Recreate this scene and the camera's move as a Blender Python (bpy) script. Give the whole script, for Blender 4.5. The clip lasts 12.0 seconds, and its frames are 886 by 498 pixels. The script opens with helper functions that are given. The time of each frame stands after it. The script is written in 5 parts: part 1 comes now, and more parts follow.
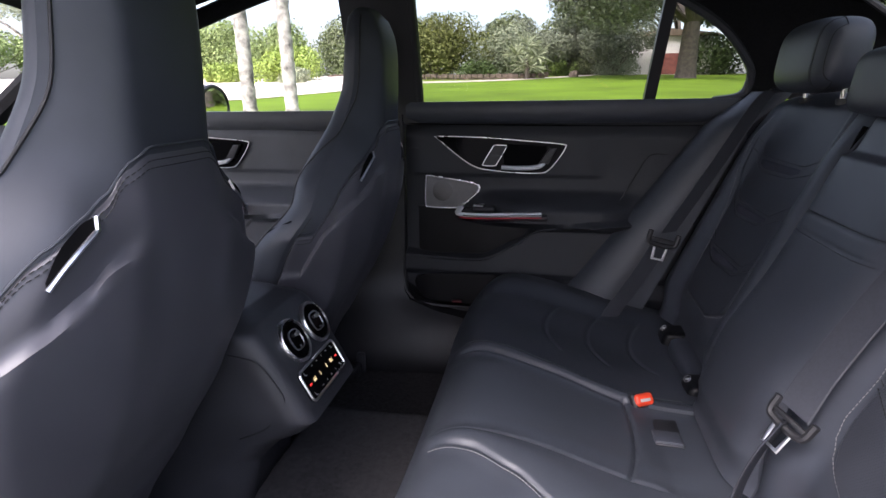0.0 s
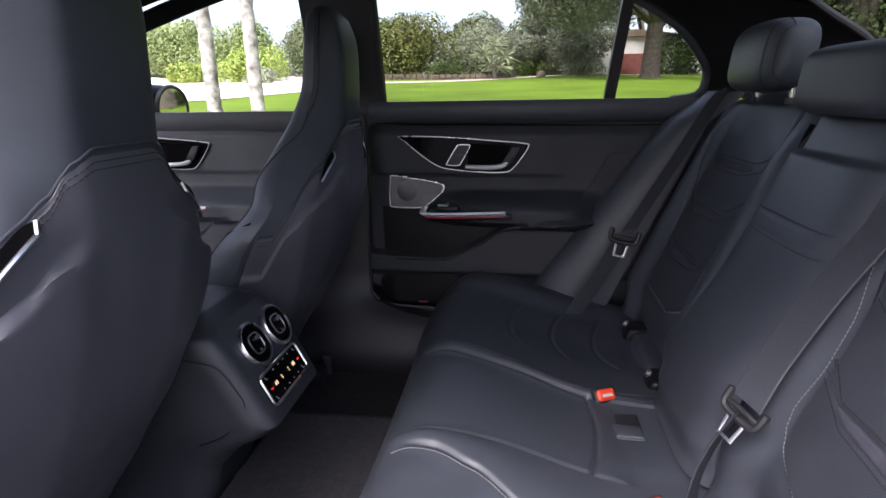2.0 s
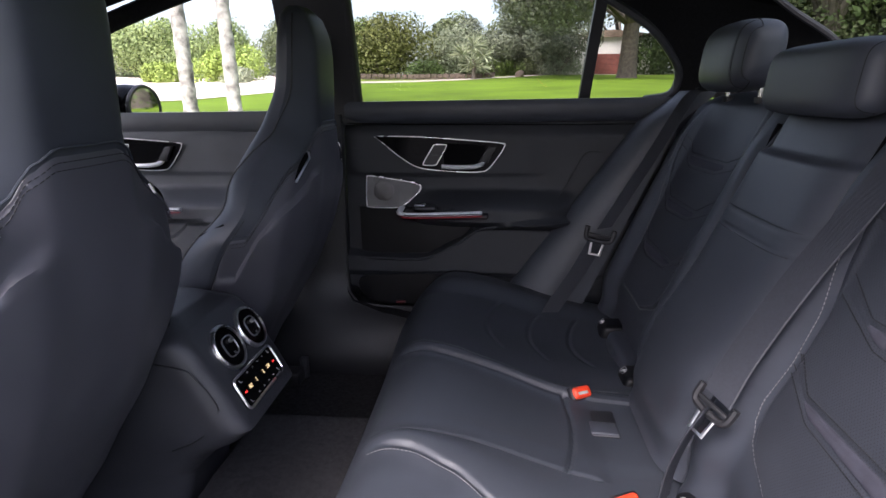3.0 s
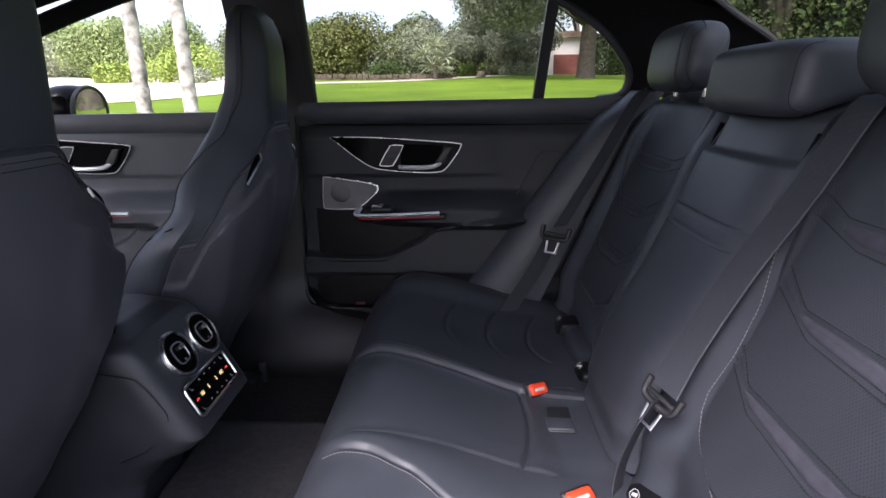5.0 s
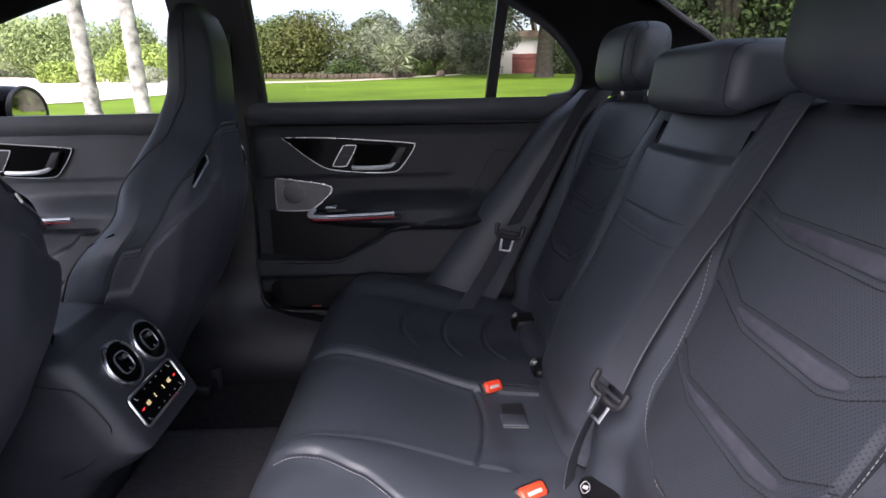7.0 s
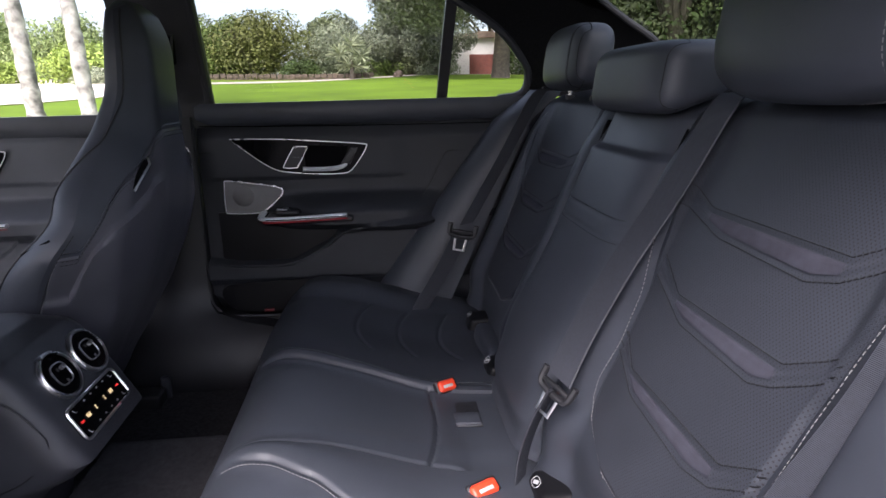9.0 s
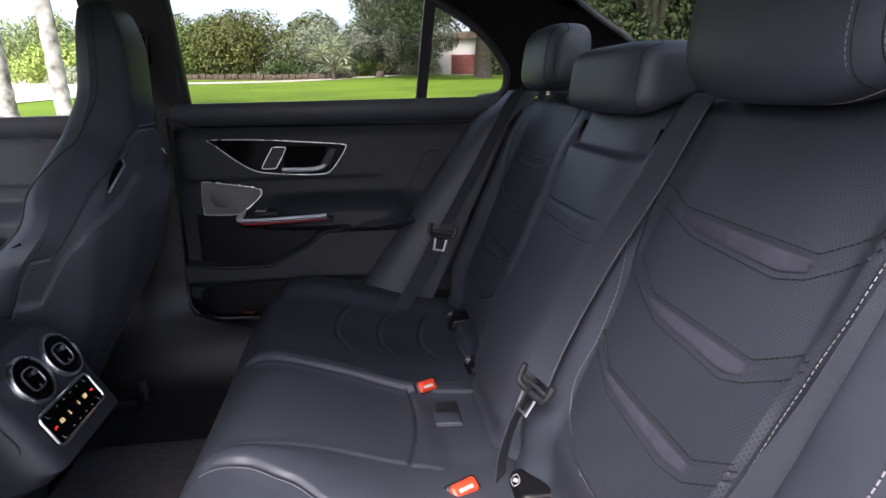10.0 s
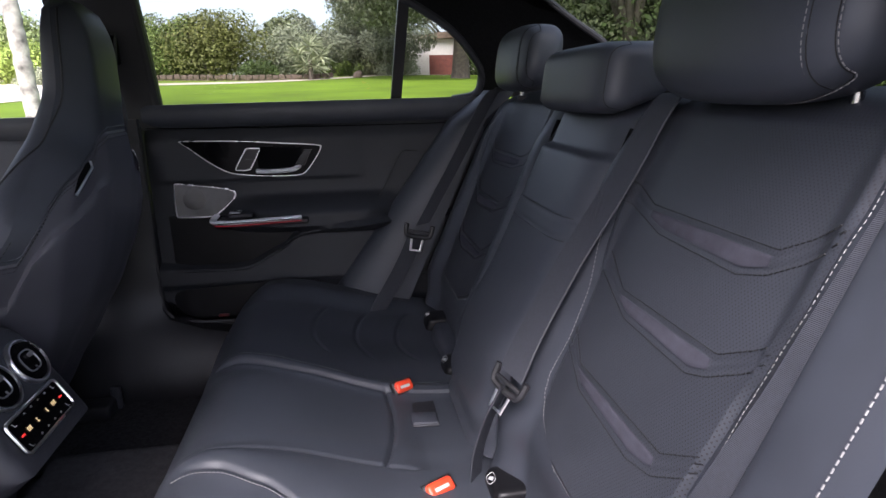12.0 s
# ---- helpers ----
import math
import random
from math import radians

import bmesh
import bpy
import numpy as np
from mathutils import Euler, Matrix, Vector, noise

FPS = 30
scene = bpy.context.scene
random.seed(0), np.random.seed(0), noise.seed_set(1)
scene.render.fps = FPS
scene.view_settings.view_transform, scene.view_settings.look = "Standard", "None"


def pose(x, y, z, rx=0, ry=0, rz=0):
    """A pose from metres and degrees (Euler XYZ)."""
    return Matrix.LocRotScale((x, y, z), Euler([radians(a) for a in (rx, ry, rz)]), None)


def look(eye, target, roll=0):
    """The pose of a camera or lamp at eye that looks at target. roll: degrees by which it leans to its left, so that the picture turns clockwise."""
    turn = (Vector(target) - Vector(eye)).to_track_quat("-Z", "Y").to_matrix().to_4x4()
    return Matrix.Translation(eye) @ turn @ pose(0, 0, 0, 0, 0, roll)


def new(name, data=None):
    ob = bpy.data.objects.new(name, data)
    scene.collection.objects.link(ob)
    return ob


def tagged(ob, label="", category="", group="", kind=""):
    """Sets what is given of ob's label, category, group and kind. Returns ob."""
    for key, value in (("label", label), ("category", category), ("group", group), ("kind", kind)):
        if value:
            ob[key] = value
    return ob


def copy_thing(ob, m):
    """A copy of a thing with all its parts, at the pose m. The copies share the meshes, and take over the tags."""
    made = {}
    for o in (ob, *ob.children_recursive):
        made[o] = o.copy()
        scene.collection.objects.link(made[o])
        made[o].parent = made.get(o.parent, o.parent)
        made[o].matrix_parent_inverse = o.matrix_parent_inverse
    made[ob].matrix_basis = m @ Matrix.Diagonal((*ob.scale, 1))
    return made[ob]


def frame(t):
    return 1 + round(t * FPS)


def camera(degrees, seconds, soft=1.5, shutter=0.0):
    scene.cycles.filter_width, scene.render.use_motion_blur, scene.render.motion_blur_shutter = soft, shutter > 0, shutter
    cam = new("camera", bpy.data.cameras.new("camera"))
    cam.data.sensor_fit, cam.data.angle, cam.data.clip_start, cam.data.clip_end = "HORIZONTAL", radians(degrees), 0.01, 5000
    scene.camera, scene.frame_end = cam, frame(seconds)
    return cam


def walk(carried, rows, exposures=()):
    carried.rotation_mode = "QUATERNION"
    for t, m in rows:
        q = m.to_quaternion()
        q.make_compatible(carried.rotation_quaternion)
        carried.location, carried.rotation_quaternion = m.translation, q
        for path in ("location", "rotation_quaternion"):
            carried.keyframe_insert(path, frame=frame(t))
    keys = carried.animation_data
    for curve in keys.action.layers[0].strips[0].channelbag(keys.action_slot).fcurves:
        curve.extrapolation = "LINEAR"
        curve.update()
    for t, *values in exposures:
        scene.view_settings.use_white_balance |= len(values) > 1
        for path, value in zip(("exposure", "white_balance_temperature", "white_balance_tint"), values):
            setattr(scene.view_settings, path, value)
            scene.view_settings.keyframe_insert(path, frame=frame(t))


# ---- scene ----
cam = camera(74.0, 12.0)
PATH = [
    (0, (0.3, -0.997, 1.032), (-0.046, 0.905, 0.517), -0.3),
    (0.5, (0.303, -0.996, 1.031), (-0.029, 0.908, 0.517), -0.3),
    (1, (0.307, -0.995, 1.031), (-0.003, 0.912, 0.517), -0.3),
    (1.5, (0.311, -0.994, 1.031), (0.029, 0.918, 0.516), -0.3),
    (2, (0.317, -0.993, 1.031), (0.068, 0.923, 0.516), -0.4),
    (2.5, (0.321, -0.993, 1.031), (0.103, 0.927, 0.516), -0.4),
    (3, (0.327, -0.991, 1.031), (0.143, 0.932, 0.515), -0.4),
    (5, (0.346, -0.99, 1.031), (0.281, 0.941, 0.515), -0.5),
    (5.5, (0.351, -0.99, 1.032), (0.314, 0.942, 0.514), -0.6),
    (6, (0.357, -0.989, 1.032), (0.352, 0.942, 0.514), -0.6),
    (6.5, (0.362, -0.989, 1.032), (0.388, 0.943, 0.513), -0.6),
    (7, (0.368, -0.989, 1.032), (0.427, 0.941, 0.512), -0.7),
    (9, (0.389, -0.991, 1.031), (0.579, 0.931, 0.511), -0.8),
    (9.5, (0.393, -0.992, 1.031), (0.61, 0.927, 0.511), -0.8),
    (10, (0.397, -0.993, 1.031), (0.643, 0.922, 0.511), -0.8),
    (10.5, (0.402, -0.994, 1.032), (0.668, 0.919, 0.511), -0.9),
    (11, (0.404, -0.996, 1.031), (0.692, 0.914, 0.511), -0.9),
    (11.5, (0.406, -0.996, 1.031), (0.708, 0.911, 0.511), -0.9),
    (12, (0.407, -0.997, 1.031), (0.72, 0.909, 0.511), -0.9),
]
walk(cam, [(t, look(eye, target, roll)) for t, eye, target, roll in PATH], [(0, 2.0, 6250, 21), (12, 1.97, 6250, 21)])

# ---- light ----
SUN_EL, SUN_AZ = radians(53), radians(204)
world = bpy.data.worlds.new("overcast_sky")
scene.world = world
world.use_nodes = True
wn, wl = world.node_tree.nodes, world.node_tree.links
sky = wn.new("ShaderNodeTexSky")
sky.sky_type, sky.sun_disc, sky.sun_elevation, sky.sun_rotation = "NISHITA", False, SUN_EL, SUN_AZ
sky.dust_density = 4.0
pale = wn.new("ShaderNodeHueSaturation")
pale.inputs["Saturation"].default_value = 0.7
wl.new(sky.outputs[0], pale.inputs["Color"])
wl.new(pale.outputs[0], wn["Background"].inputs["Color"])
wn["Background"].inputs["Strength"].default_value = 0.135
lamp = bpy.data.lights.new("sun", "SUN")
lamp.energy, lamp.angle, lamp.color = 1.4, radians(24), (1.0, 0.98, 0.96)
sun = new("sun", lamp)
sun.matrix_world = look((-1.7, -4.2, 6.5), (0.2, 0, 0.5))


# ---- materials ----
def material(name, color, rough=0.5, metal=0.0, vary=0.15, scale=8.0, bump=0.0, bscale=300.0, spec=0.5, coat=0.0, fine=None, emit=None, sheen=0.0, island=0.0):
    m = bpy.data.materials.new(name)
    m.use_nodes = True
    n, l = m.node_tree.nodes, m.node_tree.links
    b = n["Principled BSDF"]
    b.inputs["Metallic"].default_value = metal
    b.inputs["Specular IOR Level"].default_value = spec
    b.inputs["Coat Weight"].default_value = coat
    b.inputs["Sheen Weight"].default_value = sheen
    b.inputs["Sheen Roughness"].default_value = 0.5
    co = n.new("ShaderNodeTexCoord")
    no = n.new("ShaderNodeTexNoise")
    no.inputs["Scale"].default_value, no.inputs["Detail"].default_value = scale, 5
    l.new(co.outputs["Object"], no.inputs["Vector"])
    ramp = n.new("ShaderNodeValToRGB")
    lo, hi = [c * (1 - vary) for c in color], [min(1, c * (1 + vary)) for c in color]
    ramp.color_ramp.elements[0].color, ramp.color_ramp.elements[1].color = (*lo, 1), (*hi, 1)
    ramp.color_ramp.elements[0].position, ramp.color_ramp.elements[1].position = 0.3, 0.7
    l.new(no.outputs["Fac"], ramp.inputs["Fac"])
    out = ramp.outputs["Color"]
    if island:
        geo = n.new("ShaderNodeNewGeometry")
        hs = n.new("ShaderNodeHueSaturation")
        mr = n.new("ShaderNodeMapRange")
        mr.inputs["To Min"].default_value, mr.inputs["To Max"].default_value = 1 - island, 1 + island
        l.new(geo.outputs["Random Per Island"], mr.inputs["Value"])
        l.new(mr.outputs["Result"], hs.inputs["Value"])
        l.new(out, hs.inputs["Color"])
        out = hs.outputs["Color"]
    l.new(out, b.inputs["Base Color"])
    rr = n.new("ShaderNodeMapRange")
    rr.inputs["To Min"].default_value, rr.inputs["To Max"].default_value = max(0.02, rough * 0.85), min(1, rough * 1.15)
    l.new(no.outputs["Fac"], rr.inputs["Value"])
    l.new(rr.outputs["Result"], b.inputs["Roughness"])
    if bump:
        tex = n.new("ShaderNodeTexVoronoi" if fine == "grain" else "ShaderNodeTexNoise")
        tex.inputs["Scale"].default_value = bscale
        l.new(co.outputs["Object"], tex.inputs["Vector"])
        bp = n.new("ShaderNodeBump")
        bp.inputs["Strength"].default_value, bp.inputs["Distance"].default_value = bump, 0.002
        l.new(tex.outputs[0], bp.inputs["Height"])
        l.new(bp.outputs["Normal"], b.inputs["Normal"])
    if emit:
        b.inputs["Emission Color"].default_value, b.inputs["Emission Strength"].default_value = (*emit[:3], 1), emit[3]
    return m


def perforated(name, color, axis_a, axis_b, pitch, stretch, fade):
    """Leather with rows of fine punched holes on two object axes, thinning out past fade."""
    m = material(name, color, rough=0.5, vary=0.1, scale=20, bump=0.15, bscale=900, fine="grain")
    n, l = m.node_tree.nodes, m.node_tree.links
    b = n["Principled BSDF"]
    co = n.new("ShaderNodeTexCoord")
    sep = n.new("ShaderNodeSeparateXYZ")
    l.new(co.outputs["Object"], sep.inputs[0])

    def calc(op, a, c=None):
        q = n.new("ShaderNodeMath")
        q.operation = op
        for i, v in enumerate((a, c)):
            if v is None:
                continue
            if isinstance(v, (int, float)):
                q.inputs[i].default_value = v
            else:
                l.new(v, q.inputs[i])
        return q.outputs[0]
    a = calc("MULTIPLY", sep.outputs[axis_a], 1 / pitch)
    c = calc("MULTIPLY", sep.outputs[axis_b], stretch / pitch)
    p, q = calc("ADD", a, c), calc("SUBTRACT", a, c)
    p, q = calc("SUBTRACT", calc("FRACT", p), 0.5), calc("SUBTRACT", calc("FRACT", q), 0.5)
    r = calc("ADD", calc("MULTIPLY", p, p), calc("MULTIPLY", q, q))
    hole = calc("LESS_THAN", r, 0.042)
    mix = n.new("ShaderNodeMixRGB")
    mix.inputs["Color2"].default_value = (0.010, 0.010, 0.011, 1)
    old = b.inputs["Base Color"].links[0].from_socket
    l.new(hole, mix.inputs["Fac"])
    l.new(old, mix.inputs["Color1"])
    l.new(mix.outputs[0], b.inputs["Base Color"])
    bp = n.new("ShaderNodeBump")
    bp.inputs["Strength"].default_value, bp.inputs["Distance"].default_value = 0.8, 0.001
    l.new(calc("SUBTRACT", 1.0, hole), bp.inputs["Height"])
    l.new(b.inputs["Normal"].links[0].from_socket, bp.inputs["Normal"])
    l.new(bp.outputs[0], b.inputs["Normal"])
    return m


def glass(name, tint, gloss=0.03):
    m = bpy.data.materials.new(name)
    m.use_nodes = True
    n, l = m.node_tree.nodes, m.node_tree.links
    n.remove(n["Principled BSDF"])
    tr, gl, mx = n.new("ShaderNodeBsdfTransparent"), n.new("ShaderNodeBsdfGlossy"), n.new("ShaderNodeMixShader")
    tr.inputs[0].default_value = (*tint, 1)
    gl.inputs["Roughness"].default_value = 0.01
    mx.inputs[0].default_value = gloss
    l.new(tr.outputs[0], mx.inputs[1])
    l.new(gl.outputs[0], mx.inputs[2])
    l.new(mx.outputs[0], n["Material Output"].inputs[0])
    return m


LEATHER = material("black_leather", (0.044, 0.049, 0.061), 0.47, vary=0.12, scale=14, bump=0.07, bscale=1300, fine="grain")
LEATHER_SOFT = material("black_nappa", (0.036, 0.041, 0.051), 0.46, vary=0.12, scale=10, bump=0.07, bscale=1300, fine="grain")
# LEATHER darkened: the near backrest's dimmer light is put into its colour
LEATHER_DIM = material("black_leather_dim", (0.037, 0.042, 0.053), 0.46, vary=0.14, scale=14, bump=0.07, bscale=1300, fine="grain")
SHELL = material("seat_shell_leatherette", (0.076, 0.076, 0.090), 0.42, vary=0.1, scale=9, bump=0.05, bscale=1300, fine="grain")
SUEDE = material("charcoal_suede", (0.048, 0.048, 0.062), 0.85, vary=0.2, scale=60, bump=0.3, bscale=1500, spec=0.2, sheen=0.0)
ASPHALT = material("grey_paving", (0.11, 0.11, 0.108), 0.9, vary=0.2, scale=1.2, bump=0.5, bscale=60, spec=0.2)
PERF = perforated("perforated_leather", (0.034, 0.038, 0.048), 1, 2, 0.0050, 0.85, 0)
# Front door trim: light from the windscreen put into a paler copy of PANEL
PANEL_FRONT_LIT = material("lit_door_trim", (0.065, 0.069, 0.078), 0.5, vary=0.12, scale=12, bump=0.2, bscale=900, fine="grain")
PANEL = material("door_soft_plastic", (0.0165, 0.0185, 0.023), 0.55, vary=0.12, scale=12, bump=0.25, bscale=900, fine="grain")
PLASTIC = material("black_plastic", (0.015, 0.015, 0.017), 0.45, vary=0.15, scale=15, bump=0.2, bscale=1100, fine="grain")
TRIM = material("grey_plastic", (0.034, 0.035, 0.041), 0.38, vary=0.12, scale=15, bump=0.2, bscale=1100, fine="grain")
GLOSS_DARK = material("smooth_black_plastic", (0.006, 0.006, 0.007), 0.38, vary=0.2, scale=9, spec=0.3)
PIANO = material("piano_black", (0.003, 0.003, 0.0035), 0.1, vary=0.1, spec=0.12)
DARK = material("matt_black", (0.004, 0.004, 0.0045), 0.9, spec=0.05)
CHROME = material("satin_chrome", (0.88, 0.88, 0.90), 0.28, metal=1.0, vary=0.04)
GRILLE = material("perforated_metal_grille", (0.19, 0.187, 0.185), 0.36, metal=0.9, vary=0.15, scale=20, bump=0.6, bscale=900)
CARPET = material("black_carpet", (0.042, 0.041, 0.043), 0.95, vary=0.35, scale=120, bump=0.9, bscale=900, spec=0.05, sheen=0.0)
MAT_RUG = material("charcoal_floor_mat", (0.028, 0.0275, 0.031), 0.95, vary=0.35, scale=110, bump=1.0, bscale=800, spec=0.05, sheen=0.05)
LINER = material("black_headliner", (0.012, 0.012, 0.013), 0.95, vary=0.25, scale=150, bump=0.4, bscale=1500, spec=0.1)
THREAD = material("pale_grey_thread", (0.22, 0.215, 0.215), 0.7)
THREAD_DARK = material("dark_thread", (0.012, 0.012, 0.013), 0.7)
BELT = material("grey_belt_webbing", (0.036, 0.039, 0.048), 0.55, vary=0.15, scale=220, bump=0.25, bscale=1800, sheen=0.0)
tex = BELT.node_tree.nodes.new("ShaderNodeTexWave")
tex.bands_direction, tex.inputs["Scale"].default_value = "Z", 230.0
rib = BELT.node_tree.nodes.new("ShaderNodeBump")
rib.inputs["Strength"].default_value, rib.inputs["Distance"].default_value = 0.35, 0.0012
spot = BELT.node_tree.nodes.new("ShaderNodeTexCoord")
BELT.node_tree.links.new(spot.outputs["Object"], tex.inputs["Vector"])
BELT.node_tree.links.new(tex.outputs["Fac"], rib.inputs["Height"])
BELT.node_tree.links.new(rib.outputs[0], BELT.node_tree.nodes["Principled BSDF"].inputs["Normal"])
GLOW = material("dim_red_ambient_strip", (0.16, 0.008, 0.012), 0.5, emit=(1.0, 0.05, 0.08, 0.03))
RED = material("red_button", (0.75, 0.06, 0.02), 0.35, vary=0.06)
WHITE = material("white_print", (0.45, 0.45, 0.45), 0.5)
LED_W = material("warm_display_digit", (0.9, 0.7, 0.35), 0.5, emit=(1.0, 0.72, 0.36, 0.25))
LED_R = material("red_display_light", (0.8, 0.05, 0.04), 0.5, emit=(1.0, 0.05, 0.04, 0.4))
# Chrome's bright outdoor reflection put into a pale, barely metallic silver colour
SILVER = material("silver_painted_gleam", (0.86, 0.86, 0.88), 0.3, metal=0.3, vary=0.04)
STEEL = material("bare_steel", (0.6, 0.6, 0.62), 0.2, metal=1.0, vary=0.05)
PAINT = material("silver_car_paint", (0.22, 0.23, 0.25), 0.3, metal=0.5, coat=0.8)
GLASS = glass("window_glass", (0.95, 0.96, 0.95), 0.02)
GLASS_SIDE = glass("lightly_tinted_glass", (0.70, 0.72, 0.69), 0.02)
GLASS_REAR = glass("tinted_rear_glass", (0.40, 0.43, 0.41), 0.03)
LAWN = material("lawn_grass", (0.105, 0.17, 0.014), 0.9, vary=0.25, scale=0.35, bump=0.8, bscale=12, spec=0.1)
PATHWAY = material("pale_gravel", (0.42, 0.37, 0.32), 0.9, vary=0.15, scale=1.5, bump=0.5, bscale=20, spec=0.2)
# Overexposed sunlight on the drive is put into this pale earth colour
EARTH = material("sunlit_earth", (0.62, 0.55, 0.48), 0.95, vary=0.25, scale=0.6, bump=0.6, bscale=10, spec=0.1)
STONE = material("brown_stone", (0.115, 0.085, 0.065), 0.9, vary=0.35, scale=2.5, bump=0.8, bscale=8)
BARK = material("oak_bark", (0.085, 0.07, 0.055), 0.95, vary=0.4, scale=5, bump=1.0, bscale=12)
PALM = material("pale_palm_bark", (0.36, 0.33, 0.30), 0.95, vary=0.75, scale=4, bump=1.0, bscale=25)
STUCCO = material("white_stucco", (0.72, 0.70, 0.67), 0.9, vary=0.06, scale=2, bump=0.3, bscale=60)
ROOFTILE = material("clay_roof_tile", (0.22, 0.16, 0.12), 0.9, vary=0.3, scale=4)
GARAGE = material("brick_red_door", (0.20, 0.065, 0.05), 0.7, vary=0.15, scale=3)


def leaf(name, color, island=0.28):
    return material(name, color, 0.65, vary=0.3, scale=0.7, spec=0.25, island=island)


LEAF_DARK = leaf("dark_green_leaf", (0.06, 0.09, 0.026))
LEAF_OLIVE = leaf("olive_leaf", (0.115, 0.135, 0.062))
LEAF_GREY = leaf("grey_green_leaf", (0.20, 0.225, 0.145))
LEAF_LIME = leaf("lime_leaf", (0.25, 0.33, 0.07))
# Next two leaves carry strong sun and glare in their base colour
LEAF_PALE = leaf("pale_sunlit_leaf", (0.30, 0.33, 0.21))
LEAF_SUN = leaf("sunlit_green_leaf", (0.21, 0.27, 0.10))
LEAF_MID = leaf("mid_green_leaf", (0.105, 0.145, 0.035))
LEAF_RUST = leaf("rusty_green_leaf", (0.105, 0.115, 0.032))
LEAF_OAK = leaf("oak_leaf", (0.13, 0.145, 0.095))


# ---- mesh tools ----
def mesh_ob(name, verts, faces, mat, parent=None, label="", smooth=True):
    me = bpy.data.meshes.new(name)
    me.from_pydata([tuple(v) for v in verts], [], [tuple(f) for f in faces])
    if smooth:
        me.polygons.foreach_set("use_smooth", [True] * len(me.polygons))
    me.materials.append(mat)
    me.update()
    ob = new(name, me)
    ob.parent = parent
    if label:
        ob["label"] = label
    return ob


def part(name, bm, mat, parent=None, label="", smooth=True):
    bmesh.ops.recalc_face_normals(bm, faces=bm.faces)
    me = bpy.data.meshes.new(name)
    bm.to_mesh(me)
    bm.free()
    if smooth:
        me.polygons.foreach_set("use_smooth", [True] * len(me.polygons))
        me.set_sharp_from_angle(angle=radians(40))
    me.materials.append(mat)
    ob = new(name, me)
    ob.parent = parent
    if label:
        ob["label"] = label
    return ob


def thing(name, label, category, group="", kind="", at=(0, 0, 0)):
    e = new(name)
    e.empty_display_size = 0.05
    e.location = at
    return tagged(e, label, category, group, kind)


def rbox(x0, x1, y0, y1, z0, z1, r=0.01, seg=3, bm=None):
    own = bm or bmesh.new()
    m = Matrix.Translation(((x0 + x1) / 2, (y0 + y1) / 2, (z0 + z1) / 2)) @ Matrix.Diagonal((x1 - x0, y1 - y0, z1 - z0, 1))
    g = bmesh.ops.create_cube(own, size=1, matrix=m)
    if r > 0:
        es = list({e for v in g["verts"] for e in v.link_edges})
        bmesh.ops.bevel(own, geom=es, offset=r, segments=seg, profile=0.5, affect="EDGES")
    return own


def turned(bm, m):
    bmesh.ops.transform(bm, matrix=m, verts=bm.verts)
    return bm


def grid_faces(nu, nv, wrap=False):
    return [(i * nv + j, ((i + 1) % nu) * nv + j, ((i + 1) % nu) * nv + j + 1, i * nv + j + 1) for i in range(nu if wrap else nu - 1) for j in range(nv - 1)]


def sheet(name, f, us, vs, mat, parent=None, label="", back=None):
    """A surface f(u, v); back: an offset vector gives it a closed body of that depth."""
    nu, nv = len(us), len(vs)
    verts = [Vector(f(u, v)) for u in us for v in vs]
    faces = grid_faces(nu, nv)
    if back is not None:
        k = len(verts)
        bk = Vector(back)
        rim = [i * nv for i in range(nu)] + [(nu - 1) * nv + j for j in range(1, nv)] + [i * nv + nv - 1 for i in range(nu - 2, -1, -1)] + [j for j in range(nv - 2, 0, -1)]
        verts += [verts[i] + bk for i in rim]
        n = len(rim)
        faces += [(rim[i], k + i, k + (i + 1) % n, rim[(i + 1) % n]) for i in range(n)]
        faces.append(tuple(k + i for i in range(n)))
    bm = bmesh.new()
    vs_ = [bm.verts.new(v) for v in verts]
    for fc in faces:
        try:
            bm.faces.new([vs_[i] for i in fc])
        except ValueError:
            pass
    return part(name, bm, mat, parent, label)


def loft(rings, cap=True):
    bm = bmesh.new()
    rows = [[bm.verts.new(p) for p in r] for r in rings]
    n = len(rows[0])
    for a, b in zip(rows, rows[1:]):
        for i in range(n):
            bm.faces.new((a[i], a[(i + 1) % n], b[(i + 1) % n], b[i]))
    if cap:
        bm.faces.new(rows[0])
        bm.faces.new(list(reversed(rows[-1])))
    return bm


def smooth_line(pts, n=8, closed=False):
    """Catmull-Rom curve through pts."""
    p = [Vector(q) for q in pts]
    out = []
    m = len(p)
    for i in range(m if closed else m - 1):
        a, b = p[i], p[(i + 1) % m]
        z = p[i - 1] if (i or closed) else a * 2 - b
        c = p[(i + 2) % m] if (closed or i + 2 < m) else b * 2 - a
        for k in range(n):
            t = k / n
            out.append(0.5 * ((2 * a) + (b - z) * t + (2 * z - 5 * a + 4 * b - c) * t * t + (3 * a - z - 3 * b + c) * t ** 3))
    if not closed:
        out.append(p[-1])
    return out


